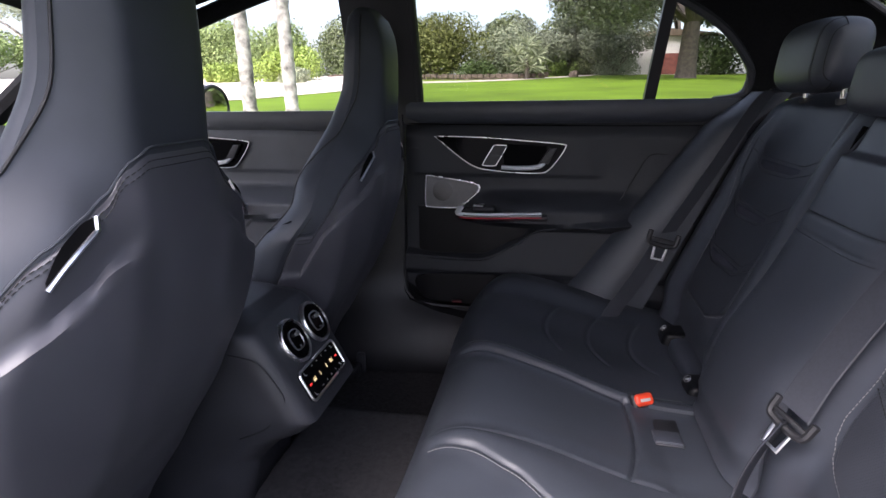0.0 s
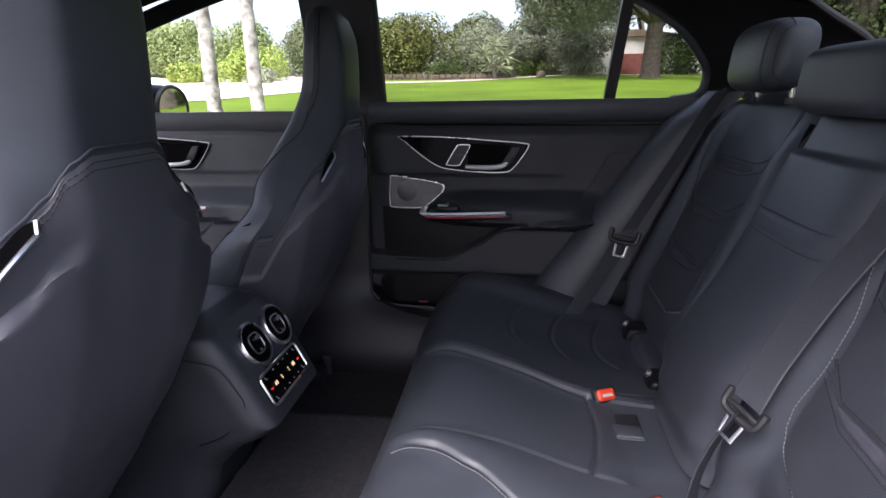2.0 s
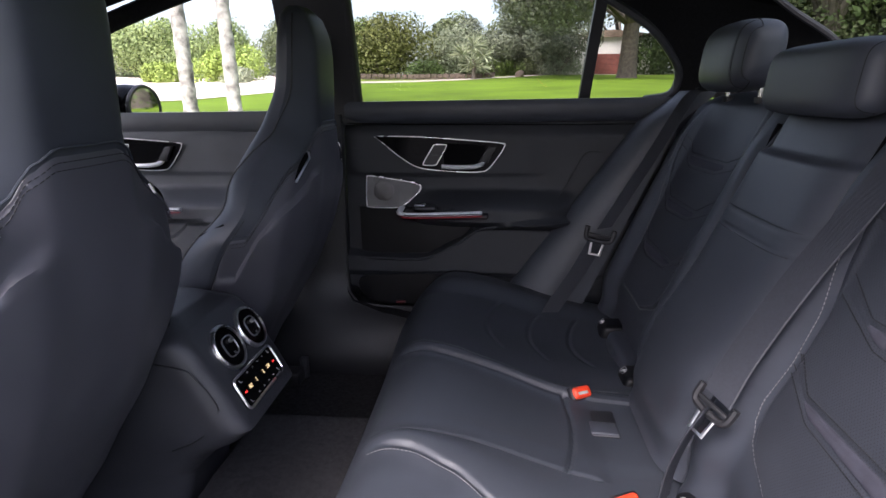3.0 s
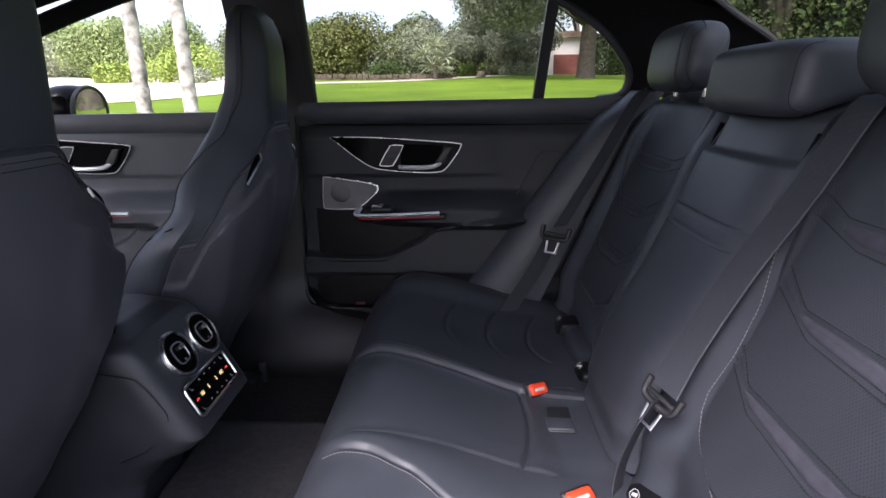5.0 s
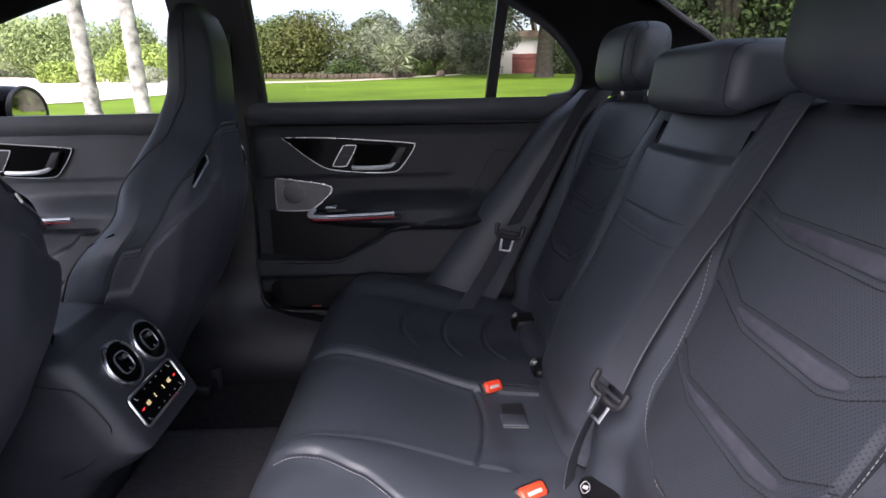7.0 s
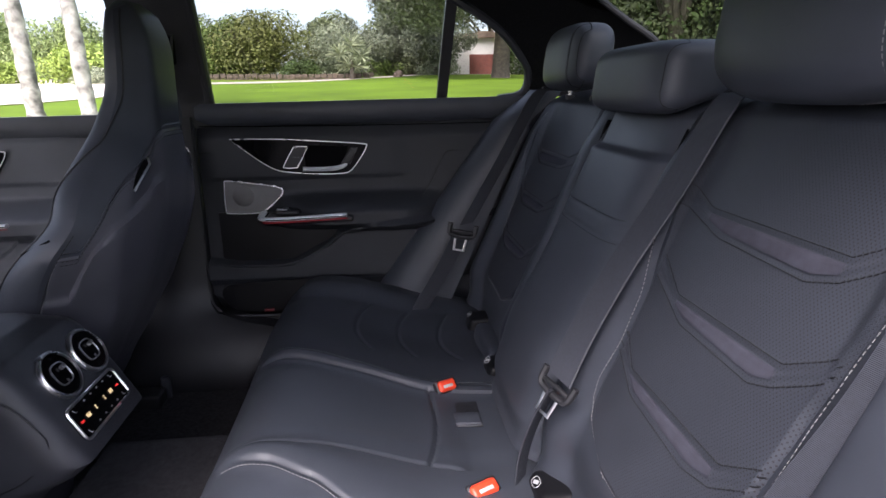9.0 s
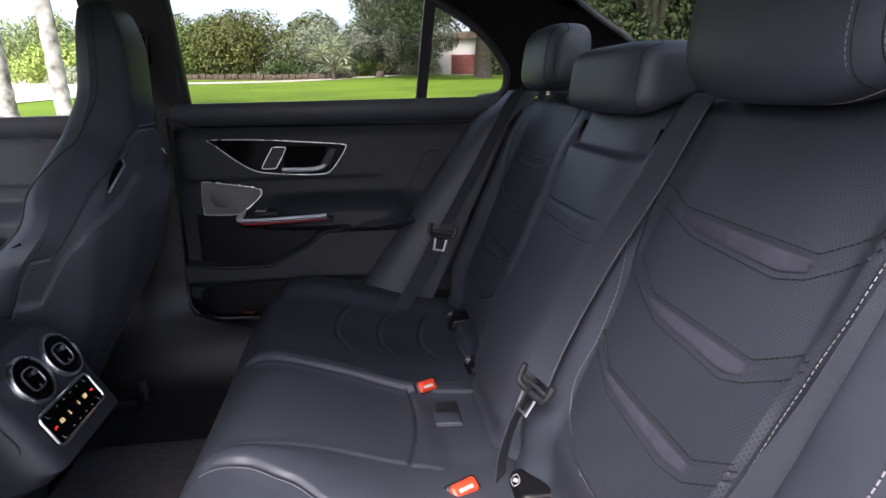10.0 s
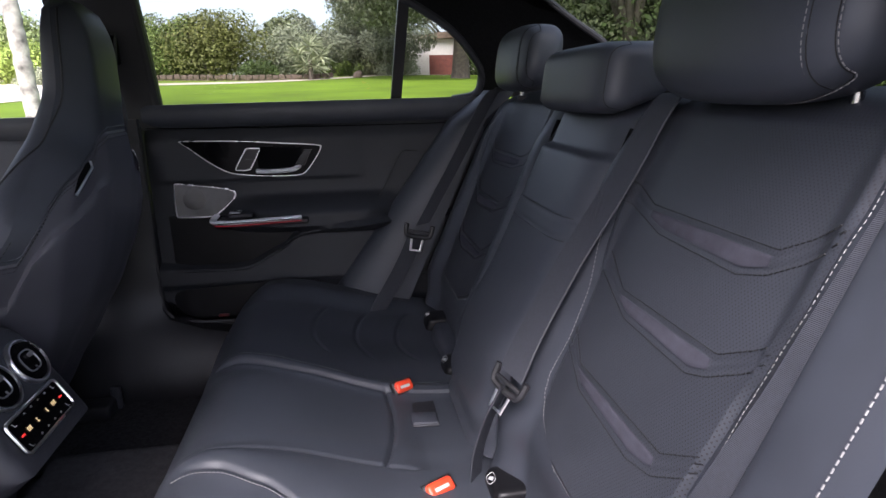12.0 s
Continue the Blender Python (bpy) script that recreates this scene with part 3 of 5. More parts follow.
# floor, mats and tunnel
floor_ob = thing("floor", "black carpeted car floor", "floor", kind="structure")
sheet("carpet", lambda x, y: (x, y, 0.20 + 0.10 * ss(0.13, 0.06, abs(y)) + 0.06 * ss(-0.40, -0.70, x)), frange(-1.3, 0.75, 60), frange(-0.72, 0.72, 50), CARPET, floor_ob, back=(0, 0, -0.05))
sheet("tunnel_carpet", lambda x, y: (x, y, 0.206 + 0.125 * ss(0.25, 0.15, abs(y))), frange(-0.20, 0.16, 12), frange(-0.27, 0.27, 30), MAT_RUG, floor_ob)
mat_r = thing("floor_mat", "black carpet floor mat lying in the footwell", "floor mat", "floor mats")
sheet("mat_surface", lambda x, y: (x, y, 0.212), frange(-0.34, 0.16, 20), frange(0.28, 0.62, 16), CARPET, mat_r, back=(0, 0, -0.008))
part("mat_edge", tube(smooth_line([(-0.34, 0.28, 0.212), (0.16, 0.28, 0.212), (0.16, 0.62, 0.212), (-0.34, 0.62, 0.212)], 1, True), 0.005, 6, True), CARPET, mat_r)
mat_l = thing("floor_mat", "charcoal carpet floor mat lying in the footwell", "floor mat", "floor mats")
sheet("mat_surface", lambda x, y: (x, y, 0.212 + 0.03 * ss(-0.17, -0.12, y)), frange(-0.34, 0.16, 20), frange(-0.62, -0.28, 16), MAT_RUG, mat_l, back=(0, 0, -0.008))
# seat rail bracket on the floor
rail = thing("seat_rail", "black plastic seat rail cover on the carpet", "seat rail")
part("rail_block", rbox(-0.40, -0.235, 0.50, 0.56, 0.205, 0.25, 0.008), PLASTIC, rail)
part("rail_end", rbox(-0.25, -0.225, 0.555, 0.575, 0.205, 0.275, 0.006), TRIM, rail)


# ---- centre console ----
console = thing("rear_console", "black rear centre console with two round vents", "console")


CY, CW = -0.035, 0.128
CONSOLE = [(0.0, -0.52, 0.640), (0.25, -0.32, 0.668), (0.42, -0.22, 0.665), (0.52, -0.185, 0.648), (0.62, -0.160, 0.615), (0.78, -0.118, 0.545), (0.90, -0.082, 0.478), (0.95, -0.112, 0.452), (1.0, -0.155, 0.43), (1.1, -0.205, 0.38), (1.2, -0.225, 0.31), (1.3, -0.235, 0.19)]


def console_pt(y, k):
    """Over the top and down the back of the console."""
    x, z = lerp_table(CONSOLE, k)
    return Vector((x, y, z))


def console_ring(k):
    """A level slice: rounded rear corners, sides running forward under the front seats."""
    x, z = lerp_table(CONSOLE, k)
    w = CW * (1 - 0.16 * ss(0.50, 0.36, z)) - 0.045 * ss(0.622, 0.668, z) ** 2
    r = 0.055
    out = [Vector((-0.62, CY - w, z))]
    out += [Vector((x - r + r * math.sin(a), CY - w + 0.6 * r - 0.6 * r * math.cos(a), z)) for a in frange(0, math.pi / 2, 10)]
    out += [Vector((x - r + r * math.cos(a), CY + w - 0.6 * r + 0.6 * r * math.sin(a), z)) for a in frange(0, math.pi / 2, 10)]
    return out + [Vector((-0.62, CY + w, z))]


part("console_shell", loft([console_ring(k) for k in frange(0.36, 1.3, 60)]), TRIM, console)
seam_line = smooth_line([(-0.30, CY - CW - 0.001, 0.615), (-0.19, CY - CW - 0.001, 0.600), (-0.165, CY - CW, 0.588), (-0.142, CY - CW + 0.004, 0.554), (-0.130, CY - CW + 0.006, 0.518), (-0.165, CY - CW + 0.002, 0.470), (-0.22, CY - CW + 0.006, 0.44)], 8)
part("side_seam", tube(seam_line, 0.0013, 6), PLASTIC, console)
part("lid_seam", tube(smooth_line([(-0.50, CY - 0.04, 0.6690), (-0.30, CY - 0.045, 0.6695), (-0.235, CY - 0.06, 0.668), (-0.215, CY - 0.09, 0.659)], 6), 0.0013, 6), DARK, console)


def on_face(y, k, out=0.0):
    p = console_pt(y, k)
    d = (console_pt(y, k + 0.02) - console_pt(y, k - 0.02)).normalized()
    nn = Vector((-d.z, 0, d.x))
    if nn.x < 0:
        nn = -nn
    return p + nn * out, d, nn


STEEL_DIM = material("dark_satin_metal", (0.34, 0.34, 0.35), 0.4, metal=0.8)


def vent(y):
    c, d, nn = on_face(y, 0.672, 0.001)
    side = Vector((0, 1, 0))
    R = 0.043

    def ring(r, h, n=40):
        return [c + nn * h + r * (math.cos(a) * side + math.sin(a) * d) for a in (2 * math.pi * i / n for i in range(n))]
    v = part("vent_ring", loft([ring(R, -0.006), ring(R, 0.003), ring(R - 0.002, 0.006), ring(R - 0.005, 0.006), ring(R - 0.007, -0.004)], cap=False), CHROME, console, "chrome vent ring")
    part("vent_cup", loft([ring(R - 0.007, 0.004), ring(R - 0.010, -0.004), ring(0.012, -0.008)]), PIANO, v)
    slats = bmesh.new()
    for i in (-1, 0, 1):
        h = 0.0105 * i
        half = math.sqrt(max(0.0, (R - 0.012) ** 2 - h * h))
        tube([c + d * h - side * half + nn * 0.001, c + d * h + side * half + nn * 0.001], 0.0014, 5, bm=slats)
    part("slat", slats, DARK, v)
    tri = [(-0.018, -0.010), (-0.010, -0.018), (0.010, -0.018), (0.018, -0.010), (0.018, 0.010), (0.010, 0.018), (-0.010, 0.018), (-0.018, 0.010)]
    line = smooth_line([c + side * a + d * b + nn * 0.005 for a, b in tri], 4, True)
    part("vent_frame", tube(line, 0.0015, 5, True, up=tuple(nn)), STEEL_DIM, v)
    part("vent_tab", tube([c + side * 0.004 - d * 0.008 + nn * 0.007, c + side * 0.014 - d * 0.008 + nn * 0.007], 0.004, 6), STEEL_DIM, v)
    part("vent_tab", tube([c + d * 0.012 + nn * 0.006, c + d * 0.020 + nn * 0.006], 0.002, 5), TRIM, v)


vent(CY - 0.030)
vent(CY + 0.064)
# climate panel
c, d, nn = on_face(CY - 0.006, 0.815, 0.003)
side = Vector((0, 1, 0))


def flat(a, b, h=0.0):
    return c + side * a + d * b + nn * h


pan = [flat(sa * 0.069 + 0.010 * math.cos(t), sb * 0.019 + 0.010 * math.sin(t)) for sa, sb, t0 in ((1, 1, 0), (-1, 1, 1), (-1, -1, 2), (1, -1, 3)) for t in (math.pi / 2 * (t0 + k / 5) for k in range(6))]
bm = bmesh.new()
lo, hi = [bm.verts.new(p - nn * 0.01) for p in pan], [bm.verts.new(p + nn * 0.002) for p in pan]
bm.faces.new(hi)
for i in range(len(pan)):
    bm.faces.new((lo[i], lo[(i + 1) % len(pan)], hi[(i + 1) % len(pan)], hi[i]))
panel = part("climate_panel", bm, PIANO, console, "gloss black climate display", smooth=False)
part("panel_rim", tube([p + nn * 0.002 for p in pan], 0.0026, 6, True, up=tuple(nn)), CHROME, panel)


def glyph(name, mat, pieces):
    bm = bmesh.new()
    for a0, b0, a1, b1 in pieces:
        tube([flat(a0, b0, 0.0035), flat(a1, b1, 0.0035)], 0.00055, 4, bm=bm)
    part(name, bm, mat, panel)


for a in (-0.047, 0.032):
    for k in range(3):
        q = a + 0.0040 * k
        glyph("display_digit", LED_W, [(q, -0.003, q + 0.0022, -0.003), (q, 0.0, q + 0.0022, 0.0), (q, 0.003, q + 0.0022, 0.003), (q, -0.003, q, 0.003)])
for a in (-0.019, 0.012):
    glyph("display_symbol", LED_W, [(a, -0.003, a + 0.003, -0.003), (a + 0.0015, -0.004, a + 0.0015, 0.004), (a, 0.002, a + 0.004, 0.003)])
for a in (-0.063, 0.060):
    glyph("warning_light", LED_R, [(a - 0.004, 0.0, a + 0.004, 0.0), (a - 0.004, 0.002, a + 0.004, 0.002)])
    for b in (-0.020, 0.020):
        glyph("key_mark", WHITE, [(a - 0.003, b - 0.004, a, b + 0.003), (a, b + 0.003, a + 0.005, b + 0.003)])
for a in (-0.03, -0.008, 0.014, 0.036):
    for b in (-0.021, 0.021):
        glyph("key_mark", WHITE, [(a - 0.002, b, a, b - 0.0025), (a, b - 0.0025, a + 0.002, b)])


# ---- front seats ----
SEAT = [  # height, half width, rear face, front edge of the bolster
    (0.30, 0.14, -0.36, -0.56), (0.40, 0.165, -0.305, -0.54), (0.50, 0.195, -0.245, -0.50), (0.62, 0.246, -0.185, -0.45), (0.70, 0.280, -0.150, -0.405), (0.747, 0.291, -0.136, -0.36),
    (0.79, 0.284, -0.124, -0.305), (0.817, 0.262, -0.119, -0.275), (0.84, 0.255, -0.115, -0.286), (0.87, 0.230, -0.110, -0.283), (0.92, 0.190, -0.102, -0.255), (0.98, 0.145, -0.096, -0.222),
    (1.05, 0.118, -0.092, -0.195), (1.13, 0.112, -0.090, -0.188), (1.17, 0.104, -0.096, -0.184), (1.203, 0.085, -0.108, -0.180), (1.223, 0.045, -0.128, -0.168)]


SEAT_Z = np.linspace(0.26, 1.25, 400)
SEAT_D = np.array([lerp_table(SEAT, q) for q in SEAT_Z])
KERNEL = np.exp(-0.5 * (np.arange(-24, 25) / 7.0) ** 2)
SEAT_S = np.stack([np.convolve(np.pad(SEAT_D[:, i], 24, mode="edge"), KERNEL / KERNEL.sum(), mode="valid") for i in range(3)], 1)


def seat_pt(a, z, out=0.0):
    """A point of the backrest's outline: a turns from the outer side over the rear."""
    fade = ss(1.16, 1.21, z)
    soft, hard = [float(np.interp(z, SEAT_Z, SEAT_S[:, i])) for i in range(3)], lerp_table(SEAT, z)
    w, xr, xf = [p + (q - p) * fade for p, q in zip(soft, hard)]
    mid, half = (xr + xf) / 2, (xr - xf) / 2
    ca, sa = math.cos(a), math.sin(a)
    n = 2.7
    y = w * math.copysign(abs(ca) ** (2 / n), ca)
    if sa < 0:
        x = mid - half * abs(sa) ** (2 / n) + 0.6 * half * abs(sa) * max(0, 1 - abs(ca) * 1.25)
    else:
        d = abs(y) - 0.066
        e = 0.005 + 0.006 * ss(0.85, 0.70, z)
        s_ = 0.5 * (d + math.sqrt(d * d + e * e)) / max(0.01, w - 0.066)
        facet = xr - (half - 0.004) * min(1.0, s_) ** 1.12
        full = xr - 0.16 * s_ * (w - 0.066) - (half - 0.16 * (w - 0.066) - 0.004) * max(0.0, (abs(y) / w - 0.72) / 0.28) ** 1.5 + 0.008
        x = full + (facet - full) * ss(0.88, 0.99, z) - 0.008 * (y / w) ** 2
    nv = Vector((sa, ca * 1.0, 0.15)).normalized()
    return Vector((x, y, z)) + nv * out


def seat_angle(dy, z):
    """The turn at which the outline stands dy off the seat's middle line."""
    w = float(np.interp(z, SEAT_Z, SEAT_S[:, 0]))
    c = min(0.999, abs(dy) / w) ** 1.35
    return math.acos(math.copysign(c, dy))


def build_front_seat():
    seat = thing("sports_seat", "black leather front sports seat with integrated headrest", "car seat", "front seats")
    zs = frange(0.30, 1.223, 90)
    angs = [2 * math.pi * i / 72 for i in range(72)]
    part("backrest", loft([[seat_pt(a, z) for a in angs] for z in zs]), LEATHER, seat)

    # rear shell: a proud panel ending in an arched crease
    def crease(a):
        z = 0.95
        for _ in range(4):
            z = lerp_table([(0.05, 0.974), (0.078, 0.960), (0.10, 0.934), (0.135, 0.912), (0.17, 0.890), (0.20, 0.850), (0.235, 0.76)], abs(seat_pt(a, z).y))[0]
        return z

    def shell(a, k):
        z = 0.31 + (crease(a) - 0.31) * k
        drop = crease(a) - z
        side = ss(0.05, 0.10, abs(seat_pt(a, z).y))
        tuck = -0.006 * ss(0.985, 1.0, k) - 0.004 * ss(0.06, 0.0, k)
        edge = -0.010 * ss(0.05, 0.0, min(a - 0.22, math.pi - 0.22 - a))
        scoop = 0.013 * ss(0.082, 0.104, drop) * side + 0.006 * (1 - side) * ss(0.0, 0.2, drop)
        return seat_pt(a, z, 0.004 + tuck + edge + scoop - 0.010 * ss(0.30, 0.5, drop))
    sheet("rear_shell", shell, frange(0.22, math.pi - 0.22, 70), frange(0, 1, 60), SHELL, seat, "smooth charcoal rear shell")
    part("shell_seam", tube([seat_pt(a, crease(a) + 0.004, 0.003) for a in frange(0.24, math.pi - 0.24, 60)], 0.0016, 6), LEATHER_SOFT, seat)
    part("shell_stitching", dashes([seat_pt(a, crease(a) - 0.010, 0.0045) for a in frange(0.3, math.pi - 0.3, 90)], 0.005, 0.0026, 0.0006), THREAD_DARK, seat)
    part("shell_stitching", dashes([seat_pt(a, crease(a) - 0.018, 0.0045) for a in frange(0.3, math.pi - 0.3, 90)], 0.005, 0.0026, 0.0006), THREAD_DARK, seat)
    for s in (0, 1):
        def side_a(z):
            q = 0.42 - 0.97 * ss(1.04, 0.86, z)
            return q if s else math.pi - q
        part("piping", tube([seat_pt(side_a(z), z, 0.001) for z in frange(0.34, 1.203, 70)], 0.0020, 8), PLASTIC, seat)
        # shoulder slot with its chrome lip
        m = -1 if s else 1
        lip = smooth_line([seat_pt(seat_angle(-m * q, z), z, 0.008) for q, z in ((0.122, 0.905), (0.135, 0.896), (0.148, 0.886), (0.161, 0.874), (0.174, 0.860))], 6)
        top = smooth_line([seat_pt(seat_angle(-m * q, z), z, 0.0065) for q, z in ((0.119, 0.918), (0.132, 0.914), (0.146, 0.905), (0.160, 0.892), (0.174, 0.868))], 6)
        # black sheet laid over the surface imitates the slot's shaded depth
        bm = bmesh.new()
        a_, b_ = [bm.verts.new(p) for p in lip], [bm.verts.new(p) for p in top]
        for i in range(len(lip) - 1):
            bm.faces.new((a_[i], a_[i + 1], b_[i + 1], b_[i]))
        part("slot_shade", bm, DARK, seat)
        part("slot_trim", tube([top[0]] + lip, 0.0028, 6), CHROME, seat, "chrome slot trim")
        part("seam", tube([seat_pt(-0.55 if s else math.pi + 0.55, z, 0.001) for z in (0.76, 0.761)] + [seat_pt(-0.15 if s else math.pi + 0.15, 0.79, 0.002)], 0.002, 6), DARK, seat)
    for q in (0.28, math.pi - 0.28):
        part("side_stitching", dashes([seat_pt(q + 0.10 * ss(0.8, 0.5, z) * (1 if q > 1 else -1), z, 0.0145) for z in frange(0.50, 0.80, 40)], 0.006, 0.003, 0.0009), THREAD_DARK, seat)
    base = rbox(-0.95, -0.36, -0.25, 0.25, 0.32, 0.50, 0.05, 5)
    part("cushion", base, LEATHER, seat)
    part("seat_base", rbox(-0.90, -0.40, -0.21, 0.21, 0.235, 0.33, 0.02), PLASTIC, seat)
    return seat


driver = build_front_seat()
driver.location = (-0.018, -0.390, 0)
passenger = copy_thing(driver, pose(0.026, 0.375, -0.010))


# ---- rear bench ----
bench = thing("rear_bench", "black leather rear bench seat with chevron stitched backrests", "car seat")


def back_x(z):
    return 0.697 + 0.43 * (z - 0.65)


def over_top(v, top=0.992):
    """Height and set-back along the backrest, rolling over its upper edge."""
    if v <= top:
        return v, 0.0
    a = min(1.0, (v - top) / 0.10) * math.pi * 0.55
    return top + 0.030 * math.sin(a), 0.045 * (1 - math.cos(a)) + 0.02 * a


def outer_back(q, v):
    """Outer backrest: q is the distance from the car's middle line."""
    z, setback = over_top(v)
    e = abs(q - 0.405)
    puff = 0.030 * ss(0.155, 0.215, e) - 0.016 * ss(0.232, 0.258, e)
    puff *= ss(1.02, 0.90, z) * 0.7 + 0.3
    lumbar = -0.014
    foot = 0.03 * ss(0.54, 0.44, z)
    return Vector((back_x(z) - puff - lumbar + setback + foot, q, z))


IN_EDGE = [(0.53, 0.36), (0.548, 0.31), (0.556, 0.285), (0.570, 0.258), (0.594, 0.243), (0.620, 0.238), (0.679, 0.242), (0.742, 0.238), (0.822, 0.222), (0.910, 0.212), (1.0, 0.222), (1.1, 0.25)]
OUT_EDGE = [(0.53, 0.50), (0.545, 0.535), (0.60, 0.558), (0.656, 0.564), (0.741, 0.574), (0.80, 0.586), (0.854, 0.600), (0.93, 0.607), (1.0, 0.59), (1.1, 0.56)]
CHEVRONS = [
    ([(0.21, 0.902), (0.296, 0.874), (0.526, 0.873), (0.606, 0.918)], [(0.21, 0.886), (0.334, 0.857), (0.489, 0.852), (0.526, 0.862), (0.606, 0.908)]),
    ([(0.236, 0.806), (0.316, 0.767), (0.517, 0.767), (0.586, 0.804)], [(0.236, 0.790), (0.345, 0.752), (0.488, 0.747), (0.518, 0.757), (0.586, 0.795)]),
    ([(0.238, 0.698), (0.300, 0.658), (0.510, 0.657), (0.568, 0.689)], [(0.238, 0.682), (0.324, 0.645), (0.466, 0.637), (0.512, 0.646), (0.568, 0.680)])]


def shift(f, a, b, out):
    """The surface f moved out along its own normal."""
    p = f(a, b)
    du, dv = f(a + 0.002, b) - p, f(a, b + 0.002) - p
    n = du.cross(dv).normalized()
    if n.x > 0:
        n = -n
    return p + n * out


def insert_pt(u, v):
    q0, q1 = lerp_table(IN_EDGE, v)[0], lerp_table(OUT_EDGE, v)[0]
    q = q0 + (q1 - q0) * u
    rim = min(q - q0, q1 - q, (v - 0.53) * 1.0)
    out = -0.003 + 0.010 * ss(0, 0.014, rim)
    zz = min(v, 0.99)
    for hi, lo in CHEVRONS:
        for line in (hi, lo):
            dd = near_line(q, zz, line)
            if dd < 0.014:
                out -= 0.0009 * math.exp(-(dd / 0.0024) ** 2)
    return shift(outer_back, q, v, out)


def mirrored(f, s):
    return lambda a, b: Vector((f(a, b).x, s * f(a, b).y, f(a, b).z))


def line_at(line, q):
    for (q0, z0), (q1, z1) in zip(line, line[1:]):
        if q <= q1:
            return z0 + (z1 - z0) * (q - q0) / (q1 - q0)
    return line[-1][1]


for s in (-1, 1):
    # same leather on both sides, with the light difference put into the colour
    back = sheet("backrest", mirrored(outer_back, s), frange(0.150, 0.655, 60), frange(0.42, 1.085, 60), LEATHER_DIM if s < 0 else LEATHER, bench, back=(0.06, 0, 0))
    sheet("backrest_insert", mirrored(insert_pt, s), frange(0, 1, 190 if s < 0 else 90), frange(0.531, 1.075, 260 if s < 0 else 120), PERF, back, "perforated leather insert")
    for hi, lo in CHEVRONS:
        q0, q1 = hi[1][0] + 0.004, hi[2][0] - 0.003

        def strip_pt(q, k):
            z = line_at(hi, q) * (1 - k) + line_at(lo, q) * k
            edge = min(k, 1 - k) * 2
            return shift(outer_back, q, z, 0.0076 + 0.0008 * ss(0, 0.4, edge))
        sheet("chevron_strip", mirrored(strip_pt, s), frange(q0, q1, 30), frange(0.06, 0.94, 7), SUEDE, back, "dull suede chevron strip")
        for line, dz in ((hi, 0.0065), (lo, -0.0065)):
            fold = [shift(outer_back, q, line_at(line, q), 0.0052) for q in frange(line[0][0] + 0.004, line[-1][0] - 0.004, 60)]
            part("chevron_fold", tube([Vector((p.x, s * p.y, p.z)) for p in fold], 0.0007, 5), THREAD_DARK, back)
            pts = [shift(outer_back, q, line_at(line, q) + dz, 0.0075) for q in frange(line[0][0] + 0.012, line[-1][0] - 0.010, 70)]
            part("chevron_stitching", dashes([Vector((p.x, s * p.y, p.z)) for p in pts], 0.004, 0.0022, 0.0008), THREAD_DARK, back)
    for tab, dq in ((IN_EDGE, -0.005), (OUT_EDGE, 0.004)):
        pts = [shift(outer_back, lerp_table(tab, z)[0] + dq, z, 0.0012) for z in frange(0.534, 0.975, 60)]
        part("white_stitching", dashes([Vector((p.x, s * p.y, p.z)) for p in pts], 0.0042, 0.0024, 0.0006), THREAD, back, "pale contrast stitching")
    foot = [shift(outer_back, q, 0.536, 0.0012) for q in frange(0.335, 0.52, 30)]
    part("white_stitching", dashes([Vector((p.x, s * p.y, p.z)) for p in foot], 0.0042, 0.0024, 0.0006), THREAD, back, "pale contrast stitching")
    # side wing between the backrest and the door
    reach = 0.03 if s < 0 else 0.14

    def wing_pt(a, z):
        low = ss(0.80, 0.46, z)
        tip = back_x(z) - 0.022 - reach * (0.55 + 0.75 * low) if s < 0 else 0.392 + 0.72 * (z - 0.513)
        x = back_x(z) - 0.022 + (tip - back_x(z) + 0.022) * math.sin(a) ** 0.8
        q = 0.635 + 0.075 * (1 - math.cos(a)) ** 0.9
        return Vector((x + 0.05 * ss(0.94, 1.03, z), s * q, z))
    # far wing in darker leather: its shade is put into the colour
    wing = sheet("side_wing", wing_pt, frange(0.02, 1.9, 24), frange(0.40, 1.03, 40), LEATHER if s < 0 else LEATHER_SOFT, bench, "leather side bolster by the door")
    part("wing_stitching", dashes([wing_pt(1.50, z) + Vector((-0.0016, -0.0006, 0.0)) for z in frange(0.42, 0.98, 60)], 0.0042, 0.0022, 0.0009), THREAD if s < 0 else THREAD_DARK, wing)


# fold-down middle section
def middle_back(y, v):
    z, setback = over_top(v, 0.985)
    w = abs(y) / 0.155
    x = back_x(z) - 0.030 + 0.030 * w ** 6 + setback
    x += 0.016 * ss(0.922, 0.934, z)
    x -= 0.014 * math.exp(-((z - 0.60) / 0.07) ** 2)
    for zc in (0.828, 0.800):
        x += 0.0016 * math.exp(-((z - zc) / 0.0026) ** 2)
    return Vector((x + 0.02 * ss(0.50, 0.44, z), y, z))


mid = sheet("middle_backrest", middle_back, frange(-0.155, 0.155, 44), frange(0.43, 1.075, 200), LEATHER, bench, "smooth leather folding armrest section", back=(0.06, 0, 0))
for zc in (0.832, 0.796):
    part("armrest_stitching", dashes([middle_back(y, zc) + Vector((-0.0006, 0, 0)) for y in frange(-0.135, 0.135, 30)], 0.004, 0.002, 0.0006), THREAD_DARK, mid)
# black rods down the backrest gaps stand in for the crease's shade
for s in (-1, 1):
    part("gap_shade", tube([Vector((back_x(z) + 0.004, s * 0.157, z)) for z in frange(0.54, 0.97, 12)], 0.006, 6), DARK, bench)


